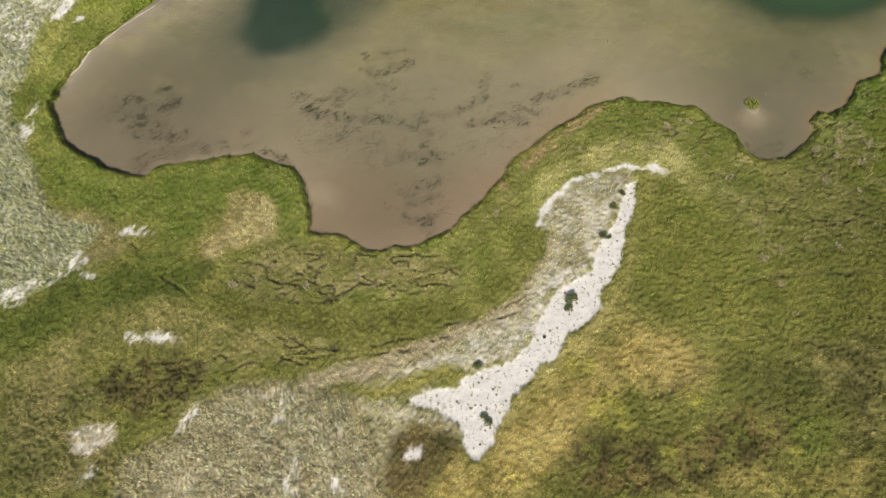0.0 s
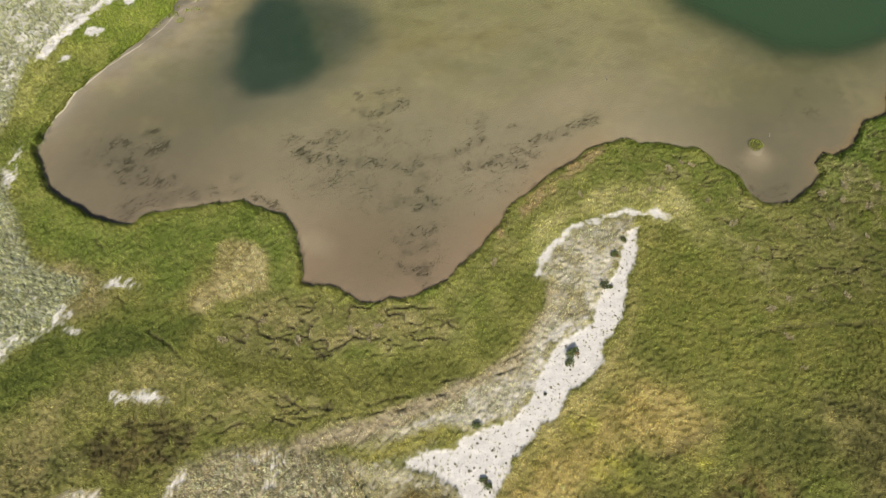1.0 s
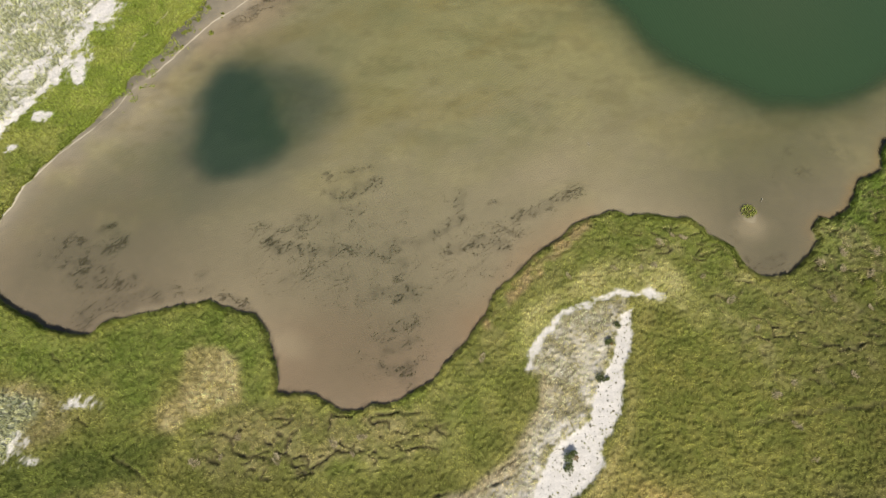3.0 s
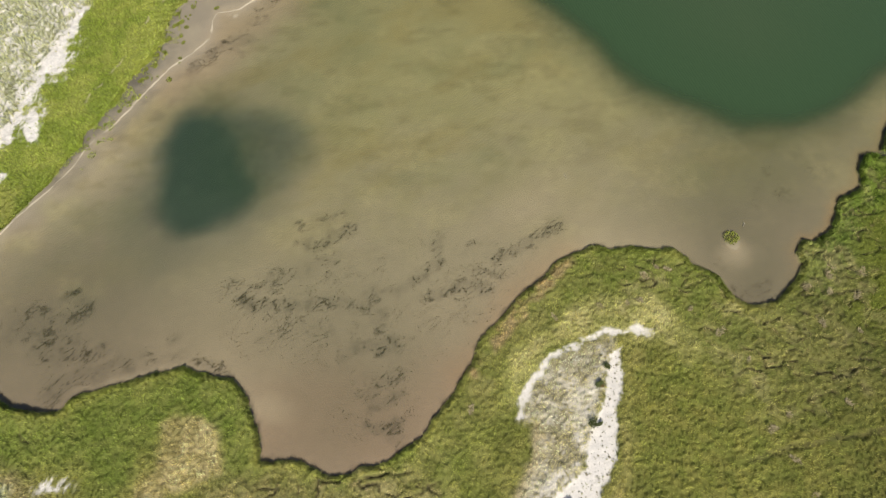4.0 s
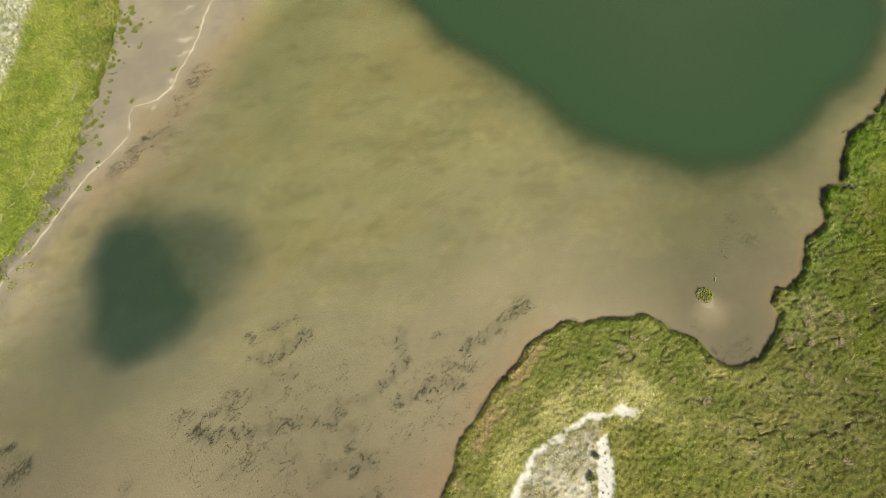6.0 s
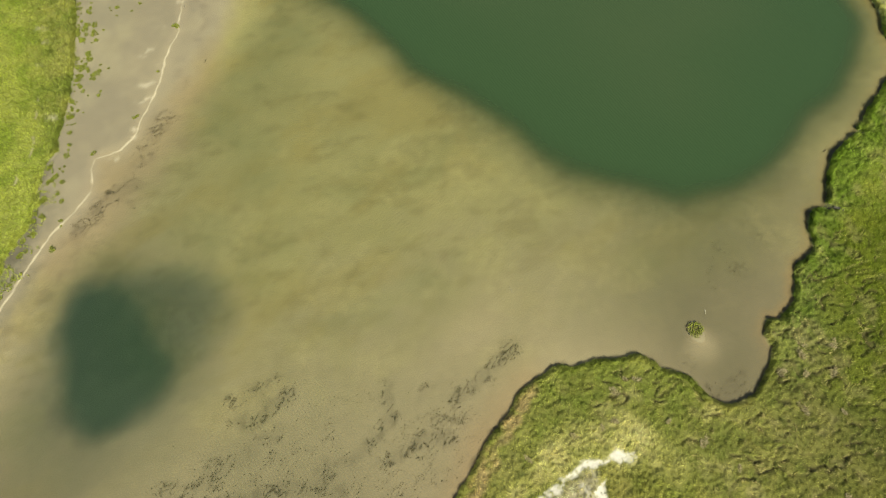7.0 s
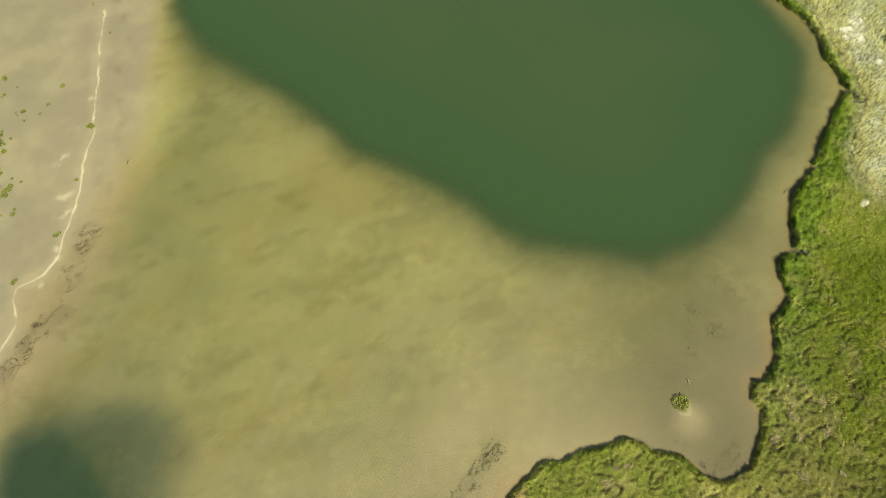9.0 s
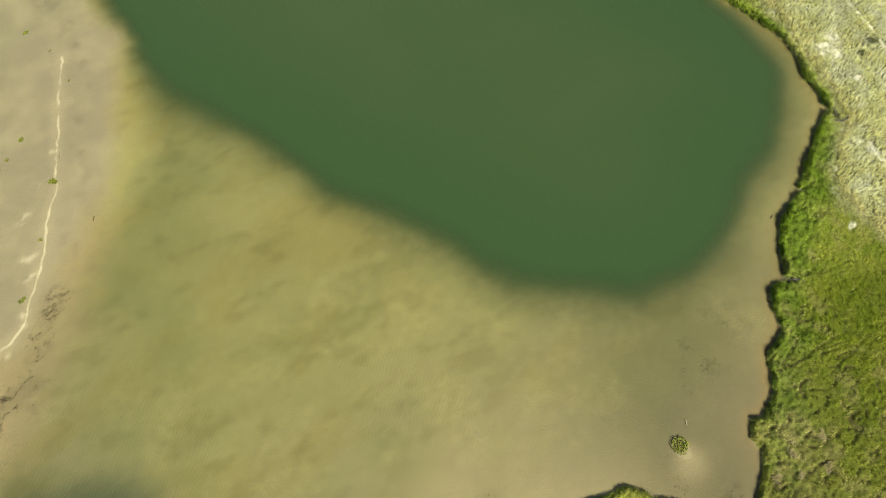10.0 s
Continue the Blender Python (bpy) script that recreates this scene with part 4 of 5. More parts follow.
def plain(name, colour, rough=0.85, size=0.15, low=0.7, high=1.25, leaf=False):
    m, nodes, links, bsdf = material(name)
    rgb = nodes.new("ShaderNodeRGB")
    rgb.outputs[0].default_value = (*colour, 1)
    out, tex = grain(nodes, links, rgb.outputs[0], size, low, high)
    info = nodes.new("ShaderNodeNewGeometry" if leaf else "ShaderNodeObjectInfo")
    span = nodes.new("ShaderNodeMapRange")
    span.inputs[3].default_value, span.inputs[4].default_value = 0.75, 1.25
    links.new(info.outputs["Random Per Island" if leaf else "Random"], span.inputs[0])
    mix = nodes.new("ShaderNodeMix")
    mix.data_type, mix.blend_type = "RGBA", "MULTIPLY"
    mix.inputs[0].default_value = 1.0
    links.new(out, mix.inputs[6])
    links.new(span.outputs[0], mix.inputs[7])
    links.new(mix.outputs[2], bsdf.inputs["Base Color"])
    bsdf.inputs["Roughness"].default_value, bsdf.inputs["Specular IOR Level"].default_value = rough, 0.25
    b = nodes.new("ShaderNodeBump")
    b.inputs["Strength"].default_value, b.inputs["Distance"].default_value = 0.8, size * 0.2
    links.new(tex.outputs[0], b.inputs["Height"])
    links.new(b.outputs[0], bsdf.inputs["Normal"])
    return m


MAT_GROUND = toned("turf_sand_and_mud", 0.9, ((1.6, 0.86, 1.12), (0.22, 0.78, 1.2)), 0.03, 0.2, 0.0, "grain")
MAT_GRASS = toned("grass_blades", 0.7, ((2.5, 0.85, 1.15), (0.5, 0.85, 1.15)), 0.0, 0.25, 0.25)


def water_material():
    m, nodes, links, bsdf = material("silty_pond_water")
    att = nodes.new("ShaderNodeAttribute")
    att.attribute_name = "silt"
    open_att, tone_mix = nodes.new("ShaderNodeAttribute"), nodes.new("ShaderNodeMix")
    open_att.attribute_name, tone_mix.data_type = "open_tone", "RGBA"
    tone_mix.inputs[6].default_value, tone_mix.inputs[7].default_value = (*WATER_TONE, 1), (*WATER_TONE_OPEN, 1)
    links.new(open_att.outputs["Fac"], tone_mix.inputs[0])
    links.new(tone_mix.outputs[2], bsdf.inputs["Base Color"])
    bsdf.inputs["Roughness"].default_value, bsdf.inputs["IOR"].default_value = 0.12, 1.33
    clear = nodes.new("ShaderNodeBsdfTransparent")
    gloss = nodes.new("ShaderNodeBsdfGlossy")
    gloss.inputs["Roughness"].default_value = 0.12
    fres = nodes.new("ShaderNodeFresnel")
    fres.inputs[0].default_value = 1.33
    skin, mix = nodes.new("ShaderNodeMixShader"), nodes.new("ShaderNodeMixShader")
    links.new(fres.outputs[0], skin.inputs[0])
    links.new(clear.outputs[0], skin.inputs[1])
    links.new(gloss.outputs[0], skin.inputs[2])
    links.new(att.outputs["Fac"], mix.inputs[0])
    links.new(skin.outputs[0], mix.inputs[1])
    links.new(bsdf.outputs[0], mix.inputs[2])
    links.new(mix.outputs[0], nodes["Material Output"].inputs["Surface"])
    # wind ripples, about half a metre from crest to crest, stirred by broader noise
    pos = nodes.new("ShaderNodeNewGeometry")
    turn = nodes.new("ShaderNodeMapping")
    turn.inputs["Rotation"].default_value = (0, 0, radians(-12))
    links.new(pos.outputs["Position"], turn.inputs["Vector"])
    wave = nodes.new("ShaderNodeTexWave")
    wave.inputs["Scale"].default_value, wave.inputs["Distortion"].default_value = 0.62, 5.0
    wave.inputs["Detail"].default_value, wave.inputs["Detail Scale"].default_value = 3.0, 0.7
    links.new(turn.outputs[0], wave.inputs["Vector"])
    b = nodes.new("ShaderNodeBump")
    b.inputs["Strength"].default_value, b.inputs["Distance"].default_value = 1.0, 0.022
    links.new(wave.outputs["Fac"], b.inputs["Height"])
    for node in (bsdf, gloss, fres):
        links.new(b.outputs[0], node.inputs["Normal"])
    return m


# ---------------------------------------------------------------- building
def sheet(name, gx, gy, gz, mat, colours=None, scalar=None):
    """A gridded sheet with a tone (colour) or a named number at every corner."""
    rows, cols = gx.shape
    me = bpy.data.meshes.new(name)
    me.vertices.add(rows * cols)
    me.vertices.foreach_set("co", np.stack([gx, gy, gz], -1).astype(np.float32).ravel())
    i = np.arange(rows * cols).reshape(rows, cols)
    quads = np.stack([i[:-1, :-1], i[:-1, 1:], i[1:, 1:], i[1:, :-1]], -1).reshape(-1, 4)
    me.loops.add(quads.size)
    me.loops.foreach_set("vertex_index", quads.astype(np.int32).ravel())
    me.polygons.add(len(quads))
    me.polygons.foreach_set("loop_start", np.arange(0, quads.size, 4, dtype=np.int32))
    me.polygons.foreach_set("use_smooth", np.ones(len(quads), bool))
    me.update(calc_edges=True)
    if colours is not None:
        rgba = np.concatenate([colours.reshape(-1, 3), np.ones((rows * cols, 1))], 1).astype(np.float32)
        me.attributes.new("tone", "FLOAT_COLOR", "POINT").data.foreach_set("color", rgba.ravel())
    for key, field in (scalar or {}).items():
        me.attributes.new(key, "FLOAT", "POINT").data.foreach_set("value", field.astype(np.float32).ravel())
    me.materials.append(mat)
    return new(name, me)


def loose_triangles(name, corners, colours, mat, lie=None):
    """One mesh of separate triangles; corners (n, 3, 3), one colour for each triangle. lie: normals of the turf that the blades clothe."""
    n = len(corners)
    face = np.cross(corners[:, 1] - corners[:, 0], corners[:, 2] - corners[:, 0])
    corners[face[:, 2] < 0] = corners[face[:, 2] < 0][:, ::-1]
    me = bpy.data.meshes.new(name)
    me.vertices.add(3 * n)
    me.vertices.foreach_set("co", corners.astype(np.float32).ravel())
    me.loops.add(3 * n)
    me.loops.foreach_set("vertex_index", np.arange(3 * n, dtype=np.int32))
    me.polygons.add(n)
    me.polygons.foreach_set("loop_start", np.arange(0, 3 * n, 3, dtype=np.int32))
    me.update(calc_edges=True)
    rgba = np.concatenate([np.repeat(colours, 3, 0), np.ones((3 * n, 1))], 1).astype(np.float32)
    me.attributes.new("tone", "FLOAT_COLOR", "POINT").data.foreach_set("color", rgba.ravel())
    me.materials.append(mat)
    if lie is not None:
        face[face[:, 2] < 0] *= -1
        soft = 0.12 * face / (np.linalg.norm(face, axis=1, keepdims=True) + 1e-9) + np.repeat(lie, n // len(lie), 0)
        soft /= np.linalg.norm(soft, axis=1, keepdims=True)
        me.polygons.foreach_set("use_smooth", np.ones(n, bool))
        me.normals_split_custom_set_from_vertices(np.repeat(soft, 3, 0).astype(np.float32))
    return new(name, me)


rng = np.random.default_rng(7)


def blades(x, y, z, tall, wide, lean, count, colours, vary=0.18, spread=0.12):
    """Tufts at places: count blades each, as leaning triangles. Returns corners and colours."""
    n = len(x)
    k = np.repeat(np.arange(n), count)
    a = rng.uniform(0, 2 * np.pi, n * count)
    t = rng.uniform(0, 2 * np.pi, n * count)
    r = spread * np.sqrt(rng.uniform(0, 1, n * count))
    length = tall[k] * rng.uniform(0.6, 1.25, n * count)
    out = lean * rng.uniform(0.2, 1.3, n * count) * length
    bx, by, bz = x[k] + r * np.cos(a), y[k] + r * np.sin(a), z[k] - 0.03
    w = wide * rng.uniform(0.6, 1.4, n * count) / 2
    base = np.stack([bx, by, bz], -1)
    side = np.stack([-np.sin(t) * w, np.cos(t) * w, np.zeros_like(w)], -1)
    tip = base + np.stack([np.cos(t) * out, np.sin(t) * out, length], -1)
    tint = (colours * rng.normal(1, vary, (n, 1)).clip(0.5, 1.6))[k] * rng.uniform(0.88, 1.12, (n * count, 1))
    return np.stack([base - side, base + side, tip], 1), np.clip(tint, 0.005, 0.8)


def ground_sheet():
    """One ground mesh to the horizon: wide cells, split finer where turf is seen."""
    rows, cols = cell_on.shape
    fr, fc = rows * PARTS + 1, cols * PARTS + 1
    j, i = np.nonzero(~cell_on)
    wide = np.stack([j * PARTS * fc + i * PARTS, j * PARTS * fc + (i + 1) * PARTS, (j + 1) * PARTS * fc + (i + 1) * PARTS, (j + 1) * PARTS * fc + i * PARTS], -1)
    faces = [wide]
    j, i = np.nonzero(cell_on)
    for a in range(PARTS):
        for b in range(PARTS):
            o = (j * PARTS + a) * fc + i * PARTS + b
            faces.append(np.stack([o, o + 1, o + fc + 1, o + fc], -1))
    faces = np.concatenate(faces)
    used, index = np.unique(faces, return_inverse=True)
    vj, vi = used // fc, used % fc
    x = np.interp(vi / PARTS, np.arange(len(xs)), xs)
    y = np.interp(vj / PARTS, np.arange(len(ys)), ys)
    cj, ci = np.clip(vj // PARTS, 0, rows - 1), np.clip(vi // PARTS, 0, cols - 1)
    fu, fv = vi / PARTS - ci, vj / PARTS - cj

    def blend(field):
        u, v = (fu[:, None], fv[:, None]) if field.ndim == 3 else (fu, fv)
        return (field[cj, ci] * (1 - u) + field[cj, ci + 1] * u) * (1 - v) + (field[cj + 1, ci] * (1 - u) + field[cj + 1, ci + 1] * u) * v

    rise, gap, lip = relief(x, y)
    z = blend(HEIGHT) + rise
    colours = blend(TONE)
    white = (bleached(x, y) * blend(land) * (np.abs(x) < 149) * (y > Y0) * (y < Y1))[:, None]
    colours += white * (WHITE * (1 - 0.07 * vnoise(x, y, 0.8, 96)[:, None]) - colours)
    colours += (gap * (blend(RELIEF_ON) > 0.5))[:, None] * 0.75 * (between(shade(80, 70, 50), shade(190, 178, 150), blend(west)) - colours)
    wet = blend(weedy) > 0.05
    smear = blend(weedy)[wet] * (0.75 * strands(x[wet], y[wet]) + 0.3 * step(0.0, 0.6, fbm(x[wet], y[wet], 1.2, 3, 99)))
    colours[wet] += smear[:, None] * (shade(92, 82, 64) - colours[wet])
    # the thin salt line that dries out along the crest of the mudflat
    near = (blend(line) < 2.5) & (blend(pond) > 0)
    wob = 0.6 * fbm(x[near], y[near], 2.6, 2, 36) + 0.15 * vnoise(x[near], y[near], 0.8, 38)
    salt = step(0.26, 0.04, away(x[near] + wob, y[near] + 0.5 * wob, CREST, False) - 0.16 * fbm(x[near], y[near], 3, 2, 37))
    colours[near] += (0.75 * salt * step(-0.75, -0.2, fbm(x[near], y[near], 5, 2, 47)))[:, None] * (shade(238, 226, 202) - colours[near])
    me = bpy.data.meshes.new("ground")
    me.vertices.add(len(x))
    me.vertices.foreach_set("co", np.stack([x, y, z], -1).astype(np.float32).ravel())
    me.loops.add(faces.size)
    me.loops.foreach_set("vertex_index", index.astype(np.int32).ravel())
    me.polygons.add(len(faces))
    me.polygons.foreach_set("loop_start", np.arange(0, faces.size, 4, dtype=np.int32))
    me.polygons.foreach_set("use_smooth", np.ones(len(faces), bool))
    me.update(calc_edges=True)
    rgba = np.concatenate([colours, np.ones((len(x), 1))], 1).astype(np.float32)
    me.attributes.new("tone", "FLOAT_COLOR", "POINT").data.foreach_set("color", rgba.ravel())
    me.attributes.new("grain", "FLOAT", "POINT").data.foreach_set("value", blend(GRAIN).astype(np.float32))
    me.attributes.new("ripple", "FLOAT", "POINT").data.foreach_set("value", blend(RIPPLE).astype(np.float32))
    me.materials.append(MAT_GROUND)
    return new("ground", me)


ground = tagged(ground_sheet(), "grassy marsh turf, white sand and silty pond mud", "ground", kind="structure")
CW = 3
wxs, wys = slice(len(far), len(xs) - len(far), CW), slice(len(far), None)
rows_in = slice(len(far), len(ys) - len(far), CW)
d_core = np.clip(-HEIGHT[rows_in, wxs], 0, None)
MURK = 1 - np.exp(-WATER_DENSITY * d_core - 0.9 * d_core ** 2)
# second, paler water tone, growing with distance from the deep part's edge
OPEN_TONE = (step(2, 36, deep) * np.clip(0.75 + 0.5 * fbm(GX, GY, 30, 3, 76), 0, 1))[rows_in, wxs]
pond_water = tagged(sheet("pond_water", GX[rows_in, wxs], GY[rows_in, wxs], np.zeros_like(d_core), water_material(), None, {"silt": MURK, "open_tone": OPEN_TONE}),
                    "shallow silty green-brown pond water with wind ripples", "water", kind="structure")

def lush_at(x, y):
    return sample(east, x, y)


# grass: meadow over most of the land, dune scrub, tall fringe on the bank
N_TRY = 1300000
px, py = rng.uniform(-110, 148, N_TRY), rng.uniform(0, 228, N_TRY)
off = sample(pond, px, py)
sprawl = (sample(west, px, py) > 0.3) & (off < 4.5) & (off > 0) & (fbm(px, py, 1.5, 3, 78) > -0.08 + 0.13 * off) & (py > 106)
seen = (off < 0.05) | sprawl
px, py = px[seen], py[seen]
seen = away(px, py, VERGE) > 0
px, py = px[seen], py[seen]
pdune, phum = sample(w_dune, px, py), sample(hummock, px, py)
comb_at, lump_at = strokes(px, py, 0.42, 87), fbm(px, py, 0.75, 2, 81)
ptuft = sample(rough, px, py)
pcell, pmark = cells(px + 0.25 * comb_at, py + 0.25 * lump_at, 0.66, 88)
clump = (1 - 0.5 * (1 - ptuft) * step(0.0, -0.6, comb_at)) * (1 - 0.88 * np.clip(1.7 * ptuft, 0, 1) * step(0.34, 0.62, pcell))
rise, gap, lip = relief(px, py)
keep = rng.uniform(0, 1, len(px)) < 0.6 * (sample(pond, px, py) > 0.05) + sample(GROWTH, px, py) * clump * (1 - 0.95 * gap) * (1 - 0.97 * bleached(px, py))
px, py, pdune, phum, ptuft, pmark, pcell, lip = [v[keep] for v in (px, py, pdune, phum, ptuft, pmark, pcell, lip)]
pz, ptone = sample(HEIGHT, px, py) + rise[keep], sample(LEAF, px, py)
calm = 1 - 0.85 * sample(west, px, py) - 0.4 * lush_at(px, py)
ptone = ptone * np.clip(1 + calm * (0.16 * strokes(px, py, 0.38, 68) + 0.12 * fbm(px, py, 2.4, 2, 69)) + 0.35 * ptuft * (pmark - 0.5), 0.35, 1.35)[:, None]
# dry straw streaks, and paler blades along one side of each gap
dry_lip = np.maximum(0.12 * calm * step(0.25, 0.9, strokes(px, py, 0.5, 91)), 0.55 * lip)
ptone += dry_lip[:, None] * (shade(184, 166, 124, 1.9) - ptone)
scrub = pdune > 0.5
meadow = ~scrub
tall_n = fbm(px, py, 4, 2, 60) + 0.6 * fbm(px, py, 1.0, 2, 65)
c, k = blades(px[meadow], py[meadow], pz[meadow], np.clip(0.46 + 0.14 * tall_n[meadow] - 0.25 * (pcell[meadow] - 0.3), 0.2, 0.8) - 0.1 * phum[meadow], 0.055, 0.5, 5, ptone[meadow], 0.07, 0.12)
tagged(loose_triangles("meadow_grass", c, k, MAT_GRASS, slope_at(px[meadow], py[meadow])), "olive and yellow-green marsh meadow grass", "grass", kind="stuff")
c, k = blades(px[scrub], py[scrub], pz[scrub], np.clip(0.74 + 0.22 * tall_n[scrub], 0.3, 1.1), 0.06, 0.32, 7, ptone[scrub] * 1.04, 0.10, 0.13)
tagged(loose_triangles("dune_grass", c, k, MAT_GRASS, slope_at(px[scrub], py[scrub])), "grey-green dune grass with pale sand between", "grass", kind="stuff")
# the fringe stands thick along the water's edge
rim = np.concatenate([SHORE_WEST, SHORE_SOUTH, SHORE_CAPE, SHORE_EAST])
rim_d = np.concatenate([[0], np.cumsum(np.hypot(*np.diff(rim, axis=0).T))])
at = rng.uniform(0, rim_d[-1], 60000)
qx = np.interp(at, rim_d, rim[:, 0]) + rng.normal(0, 0.9, len(at))
qy = np.interp(at, rim_d, rim[:, 1]) + rng.normal(0, 0.9, len(at))
q_in = sample(bank, qx, qy)
keep = (q_in > 0.0) & (q_in < 0.9) & (rng.uniform(0, 1, len(qx)) < sample(GROWTH, qx, qy) + 0.6 * (q_in < 0.5)) & (sample(creek, qx, qy) < 0.4)
qx, qy = qx[keep], qy[keep]
q_tall = 0.5 + 0.16 * fbm(qx, qy, 3, 2, 66) + 0.38 * sample(east, qx, qy) - 0.2 * sample(gentle, qx, qy)
c, k = blades(qx, qy, surface(qx, qy), q_tall, 0.075, 0.5, 8, sample(LEAF, qx, qy) * (0.92 + 0.2 * sample(east, qx, qy))[:, None], 0.14, 0.14)
tagged(loose_triangles("bank_grass", c, k, MAT_GRASS, slope_at(qx, qy)), "taller bright green grass fringing the pond bank", "grass", kind="stuff")
print("tufts", meadow.sum(), scrub.sum(), len(qx))

# ---------------------------------------------------------------- things
def part(name, bm, mat, parent, label=""):
    me = bpy.data.meshes.new(name)
    bm.to_mesh(me)
    bm.free()
    me.materials.append(mat)
    ob = new(name, me)
    ob.parent = parent
    if label:
        ob["label"] = label
    return ob


def limb(bm, path, radii, sides=5):
    """A tapered limb along a path of points."""
    rings = []
    for i, (p, r) in enumerate(zip(path, radii)):
        d = (path[min(i + 1, len(path) - 1)] - path[max(i - 1, 0)]).normalized()
        u = d.orthogonal().normalized()
        v = d.cross(u)
        rings.append([bm.verts.new(p + r * (u * math.cos(a) + v * math.sin(a))) for a in (2 * math.pi * j / sides for j in range(sides))])
    for a, b in zip(rings, rings[1:]):
        for j in range(sides):
            bm.faces.new((a[j], a[(j + 1) % sides], b[(j + 1) % sides], b[j]))
    bm.faces.new(rings[0][::-1])
    bm.faces.new(rings[-1])


def leaves(bm, rnd, centre, size, count, leaf):
    """Small two-sided leaves filling an uneven lobe."""
    for _ in range(count):
        d = Vector((rnd.gauss(0, 1), rnd.gauss(0, 1), rnd.gauss(0, 1))).normalized() * rnd.uniform(0.45, 1.05)
        p = centre + Vector((d.x * size.x, d.y * size.y, d.z * size.z))
        a = Vector((rnd.gauss(0, 1), rnd.gauss(0, 1), rnd.gauss(0, 0.6))).normalized() * leaf * rnd.uniform(0.6, 1.3)
        b = a.orthogonal().normalized() * leaf * 0.45
        bm.faces.new([bm.verts.new(q) for q in (p - a, p + b, p + a, p - b)])


def tuft_mesh(bm, rnd, radius, tall, count, wide, lean=0.8, swirl=0.5, long=1.0):
    """Blades of one tussock, leaning outwards, each bent once."""
    for _ in range(count):
        a, r = rnd.uniform(0, 2 * math.pi), radius * math.sqrt(rnd.random()) * 0.6
        t = a + rnd.gauss(0, swirl)
        base = Vector((long * r * math.cos(a), r * math.sin(a), -0.04))
        h = tall * rnd.uniform(0.55, 1.1)
        out = Vector((math.cos(t), math.sin(t), 0)) * h * lean * rnd.uniform(0.3, 1.1)
        side = Vector((-math.sin(t), math.cos(t), 0)) * wide * rnd.uniform(0.6, 1.3) / 2
        mid, tip = base + out * 0.45 + Vector((0, 0, h * 0.7)), base + out + Vector((0, 0, h * rnd.uniform(0.75, 1.0)))
        v = [bm.verts.new(q) for q in (base - side, base + side, mid + side * 0.8, mid - side * 0.8, tip)]
        bm.faces.new(v[:4])
        bm.faces.new((v[3], v[2], v[4]))


MAT_LEAF = plain("shrub_leaves", shade(84, 92, 50, 1.5), 0.6, 0.2, leaf=True)
MAT_LEAF_WARM = plain("shrub_leaves_turning", shade(112, 92, 52, 1.4), 0.6, 0.2, leaf=True)
MAT_STEM = plain("shrub_stems", shade(92, 78, 62), 0.9, 0.05)
MAT_TUSSOCK = plain("sand_tussock_blades", shade(142, 134, 104, 1.4), 0.8, 0.2, leaf=True)
MAT_SEDGE = plain("sedge_blades", shade(124, 130, 50, 1.5), 0.7, 0.2, leaf=True)
MAT_STRAW = plain("dead_straw", shade(170, 156, 122, 1.35), 0.9, 0.1, leaf=True)
MAT_WOOD = plain("bleached_wood", shade(196, 186, 166), 0.85, 0.06)
MAT_WOOD_DARK = plain("wet_dark_wood", shade(74, 66, 58), 0.6, 0.06)


def shrub(seed, warm):
    """A rounded bush about a metre high: stems and uneven lobes of leaves."""
    rnd = random.Random(seed)
    ob = new("shrub")
    bm = bmesh.new()
    tips = []
    for i in range(6):
        a, r = i * 1.05 + rnd.uniform(-0.3, 0.3), rnd.uniform(0.25, 0.6)
        tip = Vector((r * math.cos(a), r * math.sin(a), rnd.uniform(0.55, 0.95)))
        limb(bm, [Vector((0.05 * math.cos(a), 0.05 * math.sin(a), -0.1)), tip * 0.5 + Vector((0, 0, 0.08)), tip], [0.035, 0.022, 0.008])
        tips.append(tip)
    part("stems", bm, MAT_STEM, ob, "thin grey-brown woody stems")
    for name, mat, share, label in (("foliage", MAT_LEAF, (0, 1, 2, 3, 4) if warm else range(6), "small grey-green leaves"),
                                    ("turning_foliage", MAT_LEAF_WARM, (5,) if warm else (), "rust-tinted leaves")):
        if not len(share):
            continue
        bm = bmesh.new()
        for i in share:
            leaves(bm, rnd, tips[i] * 0.85, Vector((0.36, 0.36, 0.30)) * rnd.uniform(0.8, 1.2), 85, 0.085)
        if name == "foliage":
            leaves(bm, rnd, Vector((0, 0, 0.85)), Vector((0.4, 0.4, 0.3)), 110, 0.085)
        part(name, bm, mat, ob, label)
    return ob


def scatter(kind, makers, places, sizes, label, category, group):
    """Things of one kind at places, turned and sized by chance, on the ground."""
    rnd = random.Random(len(places))
    for i, (x, y) in enumerate(places):
        m = pose(x, y, height_at(x, y), 0, 0, rnd.uniform(0, 360))
        src = makers[i % len(makers)]
        s = sizes[i] if i < len(sizes) else rnd.choice(sizes)
        if i < len(makers):
            ob = src
            ob.matrix_basis = m
        else:
            ob = copy_thing(src, m)
        ob.scale = (s * rnd.uniform(0.85, 1.15), s * rnd.uniform(0.85, 1.15), s * rnd.uniform(0.85, 1.1))
        tagged(ob, label, category, group)


scatter("shrub", [shrub(1, False), shrub(2, True), shrub(3, False)], SHRUBS, [0.85, 0.95, 1.15, 0.55, 1.35, 1.0, 0.95, 0.75, 0.9, 0.5, 1.2, 1.0],
        "rounded grey-green shrub standing on bare sand", "shrub", "shrubs on the sand")


def single(name, seed, mat, **kw):
    bm = bmesh.new()
    tuft_mesh(bm, random.Random(seed), **kw)
    return part(name, bm, mat, None)


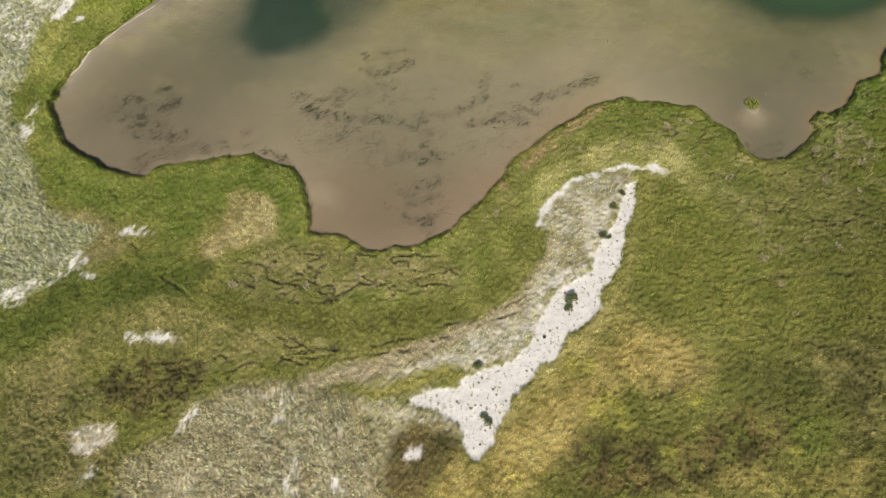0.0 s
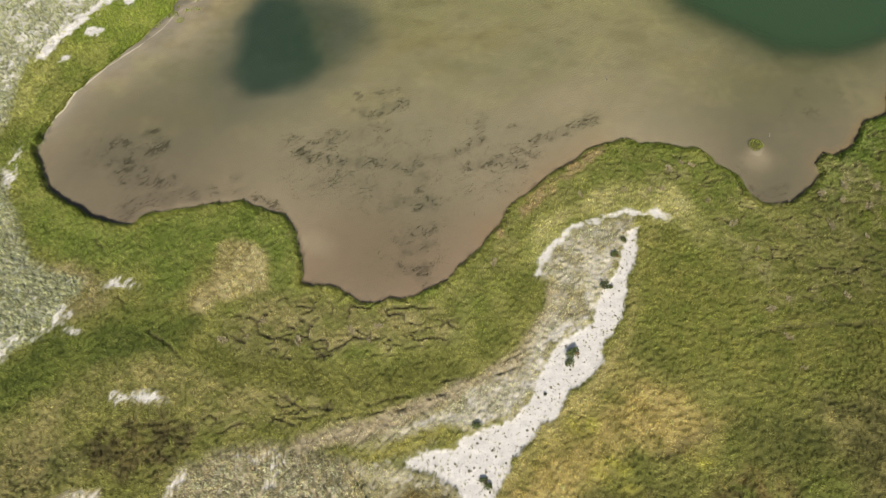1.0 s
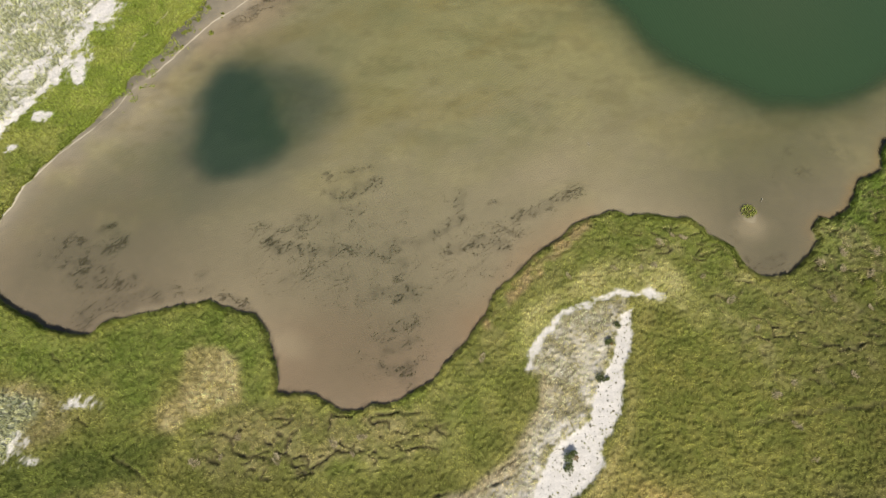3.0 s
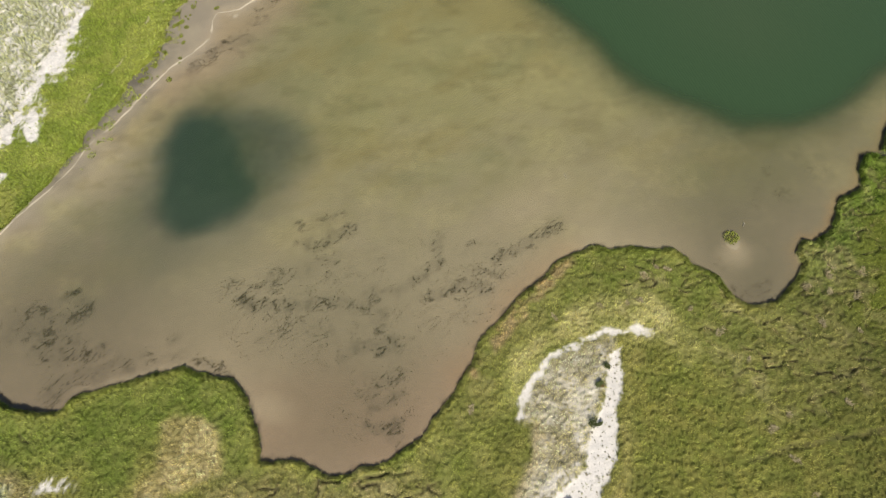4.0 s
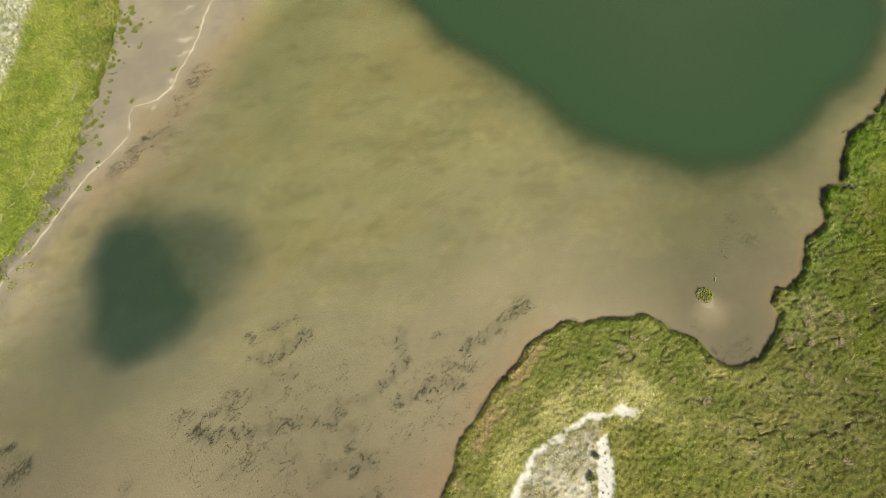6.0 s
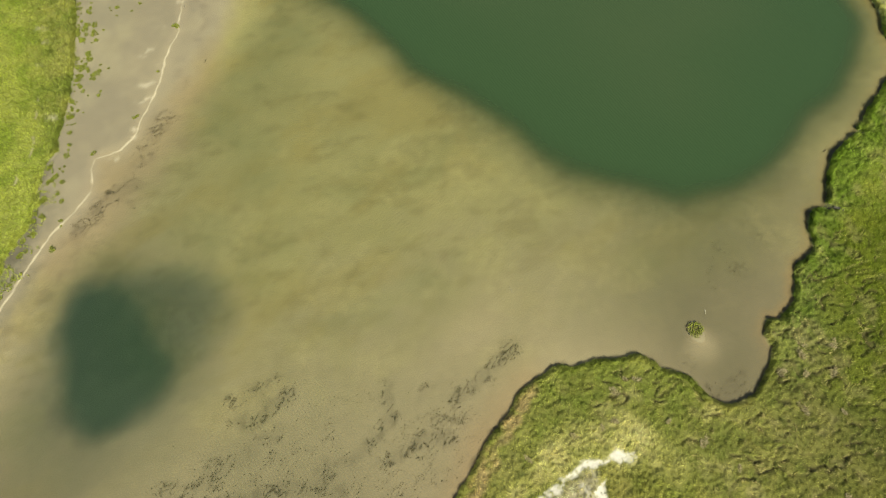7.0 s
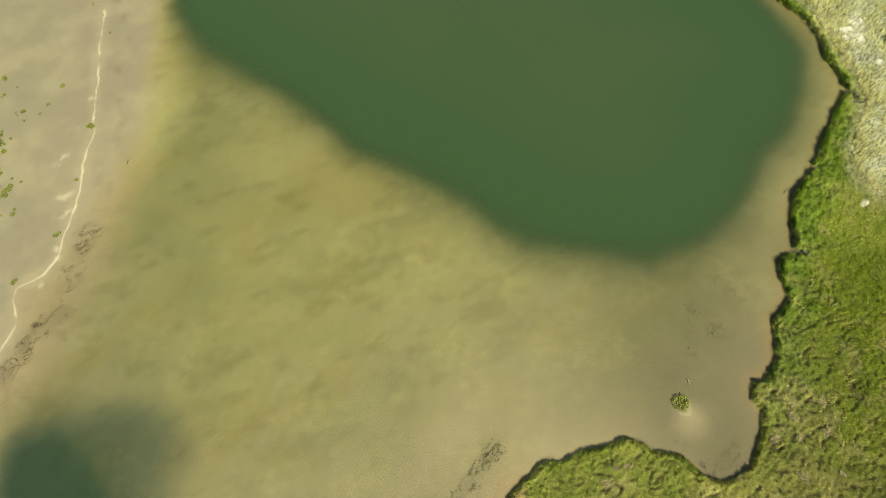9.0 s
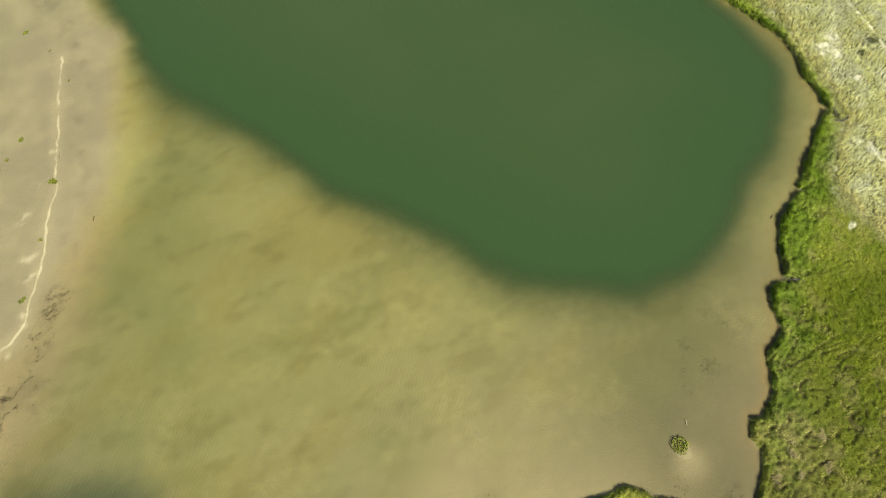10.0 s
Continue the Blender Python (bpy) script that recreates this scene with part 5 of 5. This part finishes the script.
tr = np.random.default_rng(11)
spots = []
while len(spots) < 190:
    x, y = tr.uniform(-10, 30), tr.uniform(13, 62)
    near = float(sample(w_sand, np.array([x]), np.array([y]))[0])
    edge = float(sample(w_sparse, np.array([x]), np.array([y]))[0])
    if near > 0.75 and tr.uniform() < 0.3 + 0.7 * edge and all((x - a) ** 2 + (y - b) ** 2 > 0.5 for a, b in spots):
        spots.append((x, y))
scatter("tussock", [single("sand_tussock", 20 + i, MAT_TUSSOCK, radius=0.26, tall=0.2, count=44, wide=0.06, lean=0.6, swirl=2.5) for i in range(4)], spots,
        [0.6, 0.35, 1.1, 0.4, 0.75, 0.3, 0.5], "small brown-green grass tussock on white sand", "grass tussock", "tussocks on the white sand")
belt = []
while len(belt) < 130:
    x, y = tr.uniform(-52, -24), tr.uniform(120, 200)
    d = float(sample(pond, np.array([x]), np.array([y]))[0])
    if 0.3 < d < 8 and tr.uniform() < math.exp(-d / 1.6) * (0.4 + 0.6 * (y > 150)) and float(fbm(np.array([x]), np.array([y]), 4, 2, 91)[0]) > -0.2:
        belt.append((x, y))
scatter("sedge", [single("sedge_tuft", 30 + i, MAT_SEDGE, radius=0.8, tall=0.42, count=100, wide=0.07, lean=0.75, swirl=2.2, long=1.25) for i in range(4)],
        MUD_TUFTS + MUD_TUFTS_SOUTH + belt, [0.7, 1.0, 0.45, 0.85, 0.35, 1.1, 0.5], "yellow-green sedge tuft growing out of grey mud", "sedge", "sedge tufts on the mudflat")
scatter("dead", [single("dead_tussock", 40 + i, MAT_STRAW, radius=0.7, tall=0.56, count=130, wide=0.055, lean=1.0, swirl=3.0, long=1.8) for i in range(4)], DEAD,
        [1.0, 1.2, 0.8, 1.0, 0.7], "flattened pale dead grass tussock in green turf", "grass tussock", "dead tussocks in the turf")
scatter("islet", [single("sedge_islet", 50, MAT_SEDGE, radius=1.9, tall=0.4, count=230, wide=0.08, lean=0.8, swirl=2.5)], [ISLET], [1.0],
        "small islet of green sedge in shallow water", "sedge", "")


def stick(seed, length, mat, label):
    rnd = random.Random(seed)
    ob = new("stick")
    bm = bmesh.new()
    path = [Vector((length * (i / 5 - 0.5), rnd.uniform(-0.06, 0.06), 0.04 + rnd.uniform(0, 0.04) + 0.05 * i / 5)) for i in range(6)]
    limb(bm, path, [0.055, 0.05, 0.05, 0.042, 0.034, 0.02], 6)
    part("stem", bm, mat, ob)
    bm = bmesh.new()
    limb(bm, [path[3], path[3] + Vector((0.18, 0.12, 0.05)), path[3] + Vector((0.3, 0.3, 0.08))], [0.025, 0.018, 0.008])
    part("twig", bm, mat, ob)
    return tagged(ob, label, "driftwood")


for i, ((x, y), length, turn, mat, label) in enumerate(zip(STICKS, (1.2, 0.7, 0.9, 1.0, 0.8), (95, 60, 50, 70, 20),
        (MAT_WOOD, MAT_WOOD, MAT_WOOD_DARK, MAT_WOOD, MAT_WOOD_DARK),
        ("bleached stick poking from shallow water", "pale stick beside the sedge islet", "dark wet branch on the mudflat",
         "bleached stick on the salt line of the mudflat", "dark sunken branch near the bank"))):
    stick(80 + i, length, mat, label).matrix_basis = pose(x, y, max(height_at(x, y), 0.0), 0, 0, turn)


def plank(seed):
    """A worn board: bevelled, slightly warped, with a split end."""
    rnd = random.Random(seed)
    bm = bmesh.new()
    bmesh.ops.create_cube(bm, size=1.0)
    bmesh.ops.subdivide_edges(bm, edges=[e for e in bm.edges if abs((e.verts[0].co - e.verts[1].co).x) > 0.5], cuts=7)
    for v in bm.verts:
        k = v.co.x
        v.co = Vector((k * 1.6 + rnd.uniform(-0.02, 0.02), v.co.y * 0.36 * rnd.uniform(0.9, 1.05), v.co.z * 0.07 + 0.05 * k * k))
    bmesh.ops.bevel(bm, geom=[e for e in bm.edges if e.is_boundary or e.calc_face_angle(0) > 1.0], offset=0.012, segments=1, affect="EDGES")
    return part("plank", bm, MAT_BOARD, None)


MAT_BOARD = plain("weathered_board", shade(92, 88, 84), 0.8, 0.08)
for i, ((x, y), turn) in enumerate(((SLABS[0], -40), ((110.2, 109.3), 70), ((109.2, 107.4), -30), ((110.4, 107.0), 10))):
    ob = tagged(plank(120 + i), "dark weathered plank lying at a muddy creek mouth", "plank", "planks at the creek mouths")
    ob.matrix_basis = pose(x, y, height_at(x, y) + 0.22, 4, 3, turn)

# drifted weed on the bed: small dark scraps strung out along the drift lines
wr = np.random.default_rng(5)
x, y = wr.uniform(-72, 62, 1500000), wr.uniform(48, 150, 1500000)
hold = sample(weedy, x, y)
x, y, hold = x[hold > 0.05], y[hold > 0.05], hold[hold > 0.05]
keep = wr.uniform(0, 1, len(x)) < 0.7 * hold * strands(x, y)
x, y, hold = x[keep], y[keep], hold[keep]
a = radians(33) + wr.normal(0, 0.8, len(x))
long, wide = wr.gamma(2.0, 0.03, len(x)) + 0.03, wr.gamma(2.5, 0.010, len(x)) + 0.012
z, ux, uy = sample(HEIGHT, x, y) + 0.015, np.cos(a), np.sin(a)
p = [np.stack([x + l * long * ux - w * wide * uy, y + l * long * uy + w * wide * ux, z + h], -1) for l, w, h in ((-1, 0.2, 0), (0.1, -1, 0.02), (1, -0.3, 0), (0.25, 1, 0.03))]
tint = shade(126, 112, 82) * wr.uniform(0.4, 1.3, (len(x), 1))
flakes = np.concatenate([np.stack([p[0], p[1], p[2]], 1), np.stack([p[0], p[2], p[3]], 1)])
tagged(loose_triangles("drifted_weed", flakes, np.concatenate([tint, tint]), MAT_GRASS), "dark drifted weed lying on the pond bed", "pond weed", kind="stuff")
# low tufts sprinkled over the open sand
x, y = wr.uniform(-12, 30, 9000), wr.uniform(13, 63, 9000)
keep = (sample(w_sand, x, y) > 0.5) & (cells(x, y, 1.0, 77)[0] < 0.28)
x, y = x[keep], y[keep]
c, k = blades(x, y, surface(x, y), wr.uniform(0.08, 0.2, len(x)), 0.06, 0.9, 9, np.tile(shade(128, 120, 84), (len(x), 1)), 0.2, 0.12)
tagged(loose_triangles("sand_grass", c, k, MAT_GRASS), "tiny grass tufts sprinkled over white sand", "grass", kind="stuff")
print("weed", len(flakes), "sand grass", len(x))
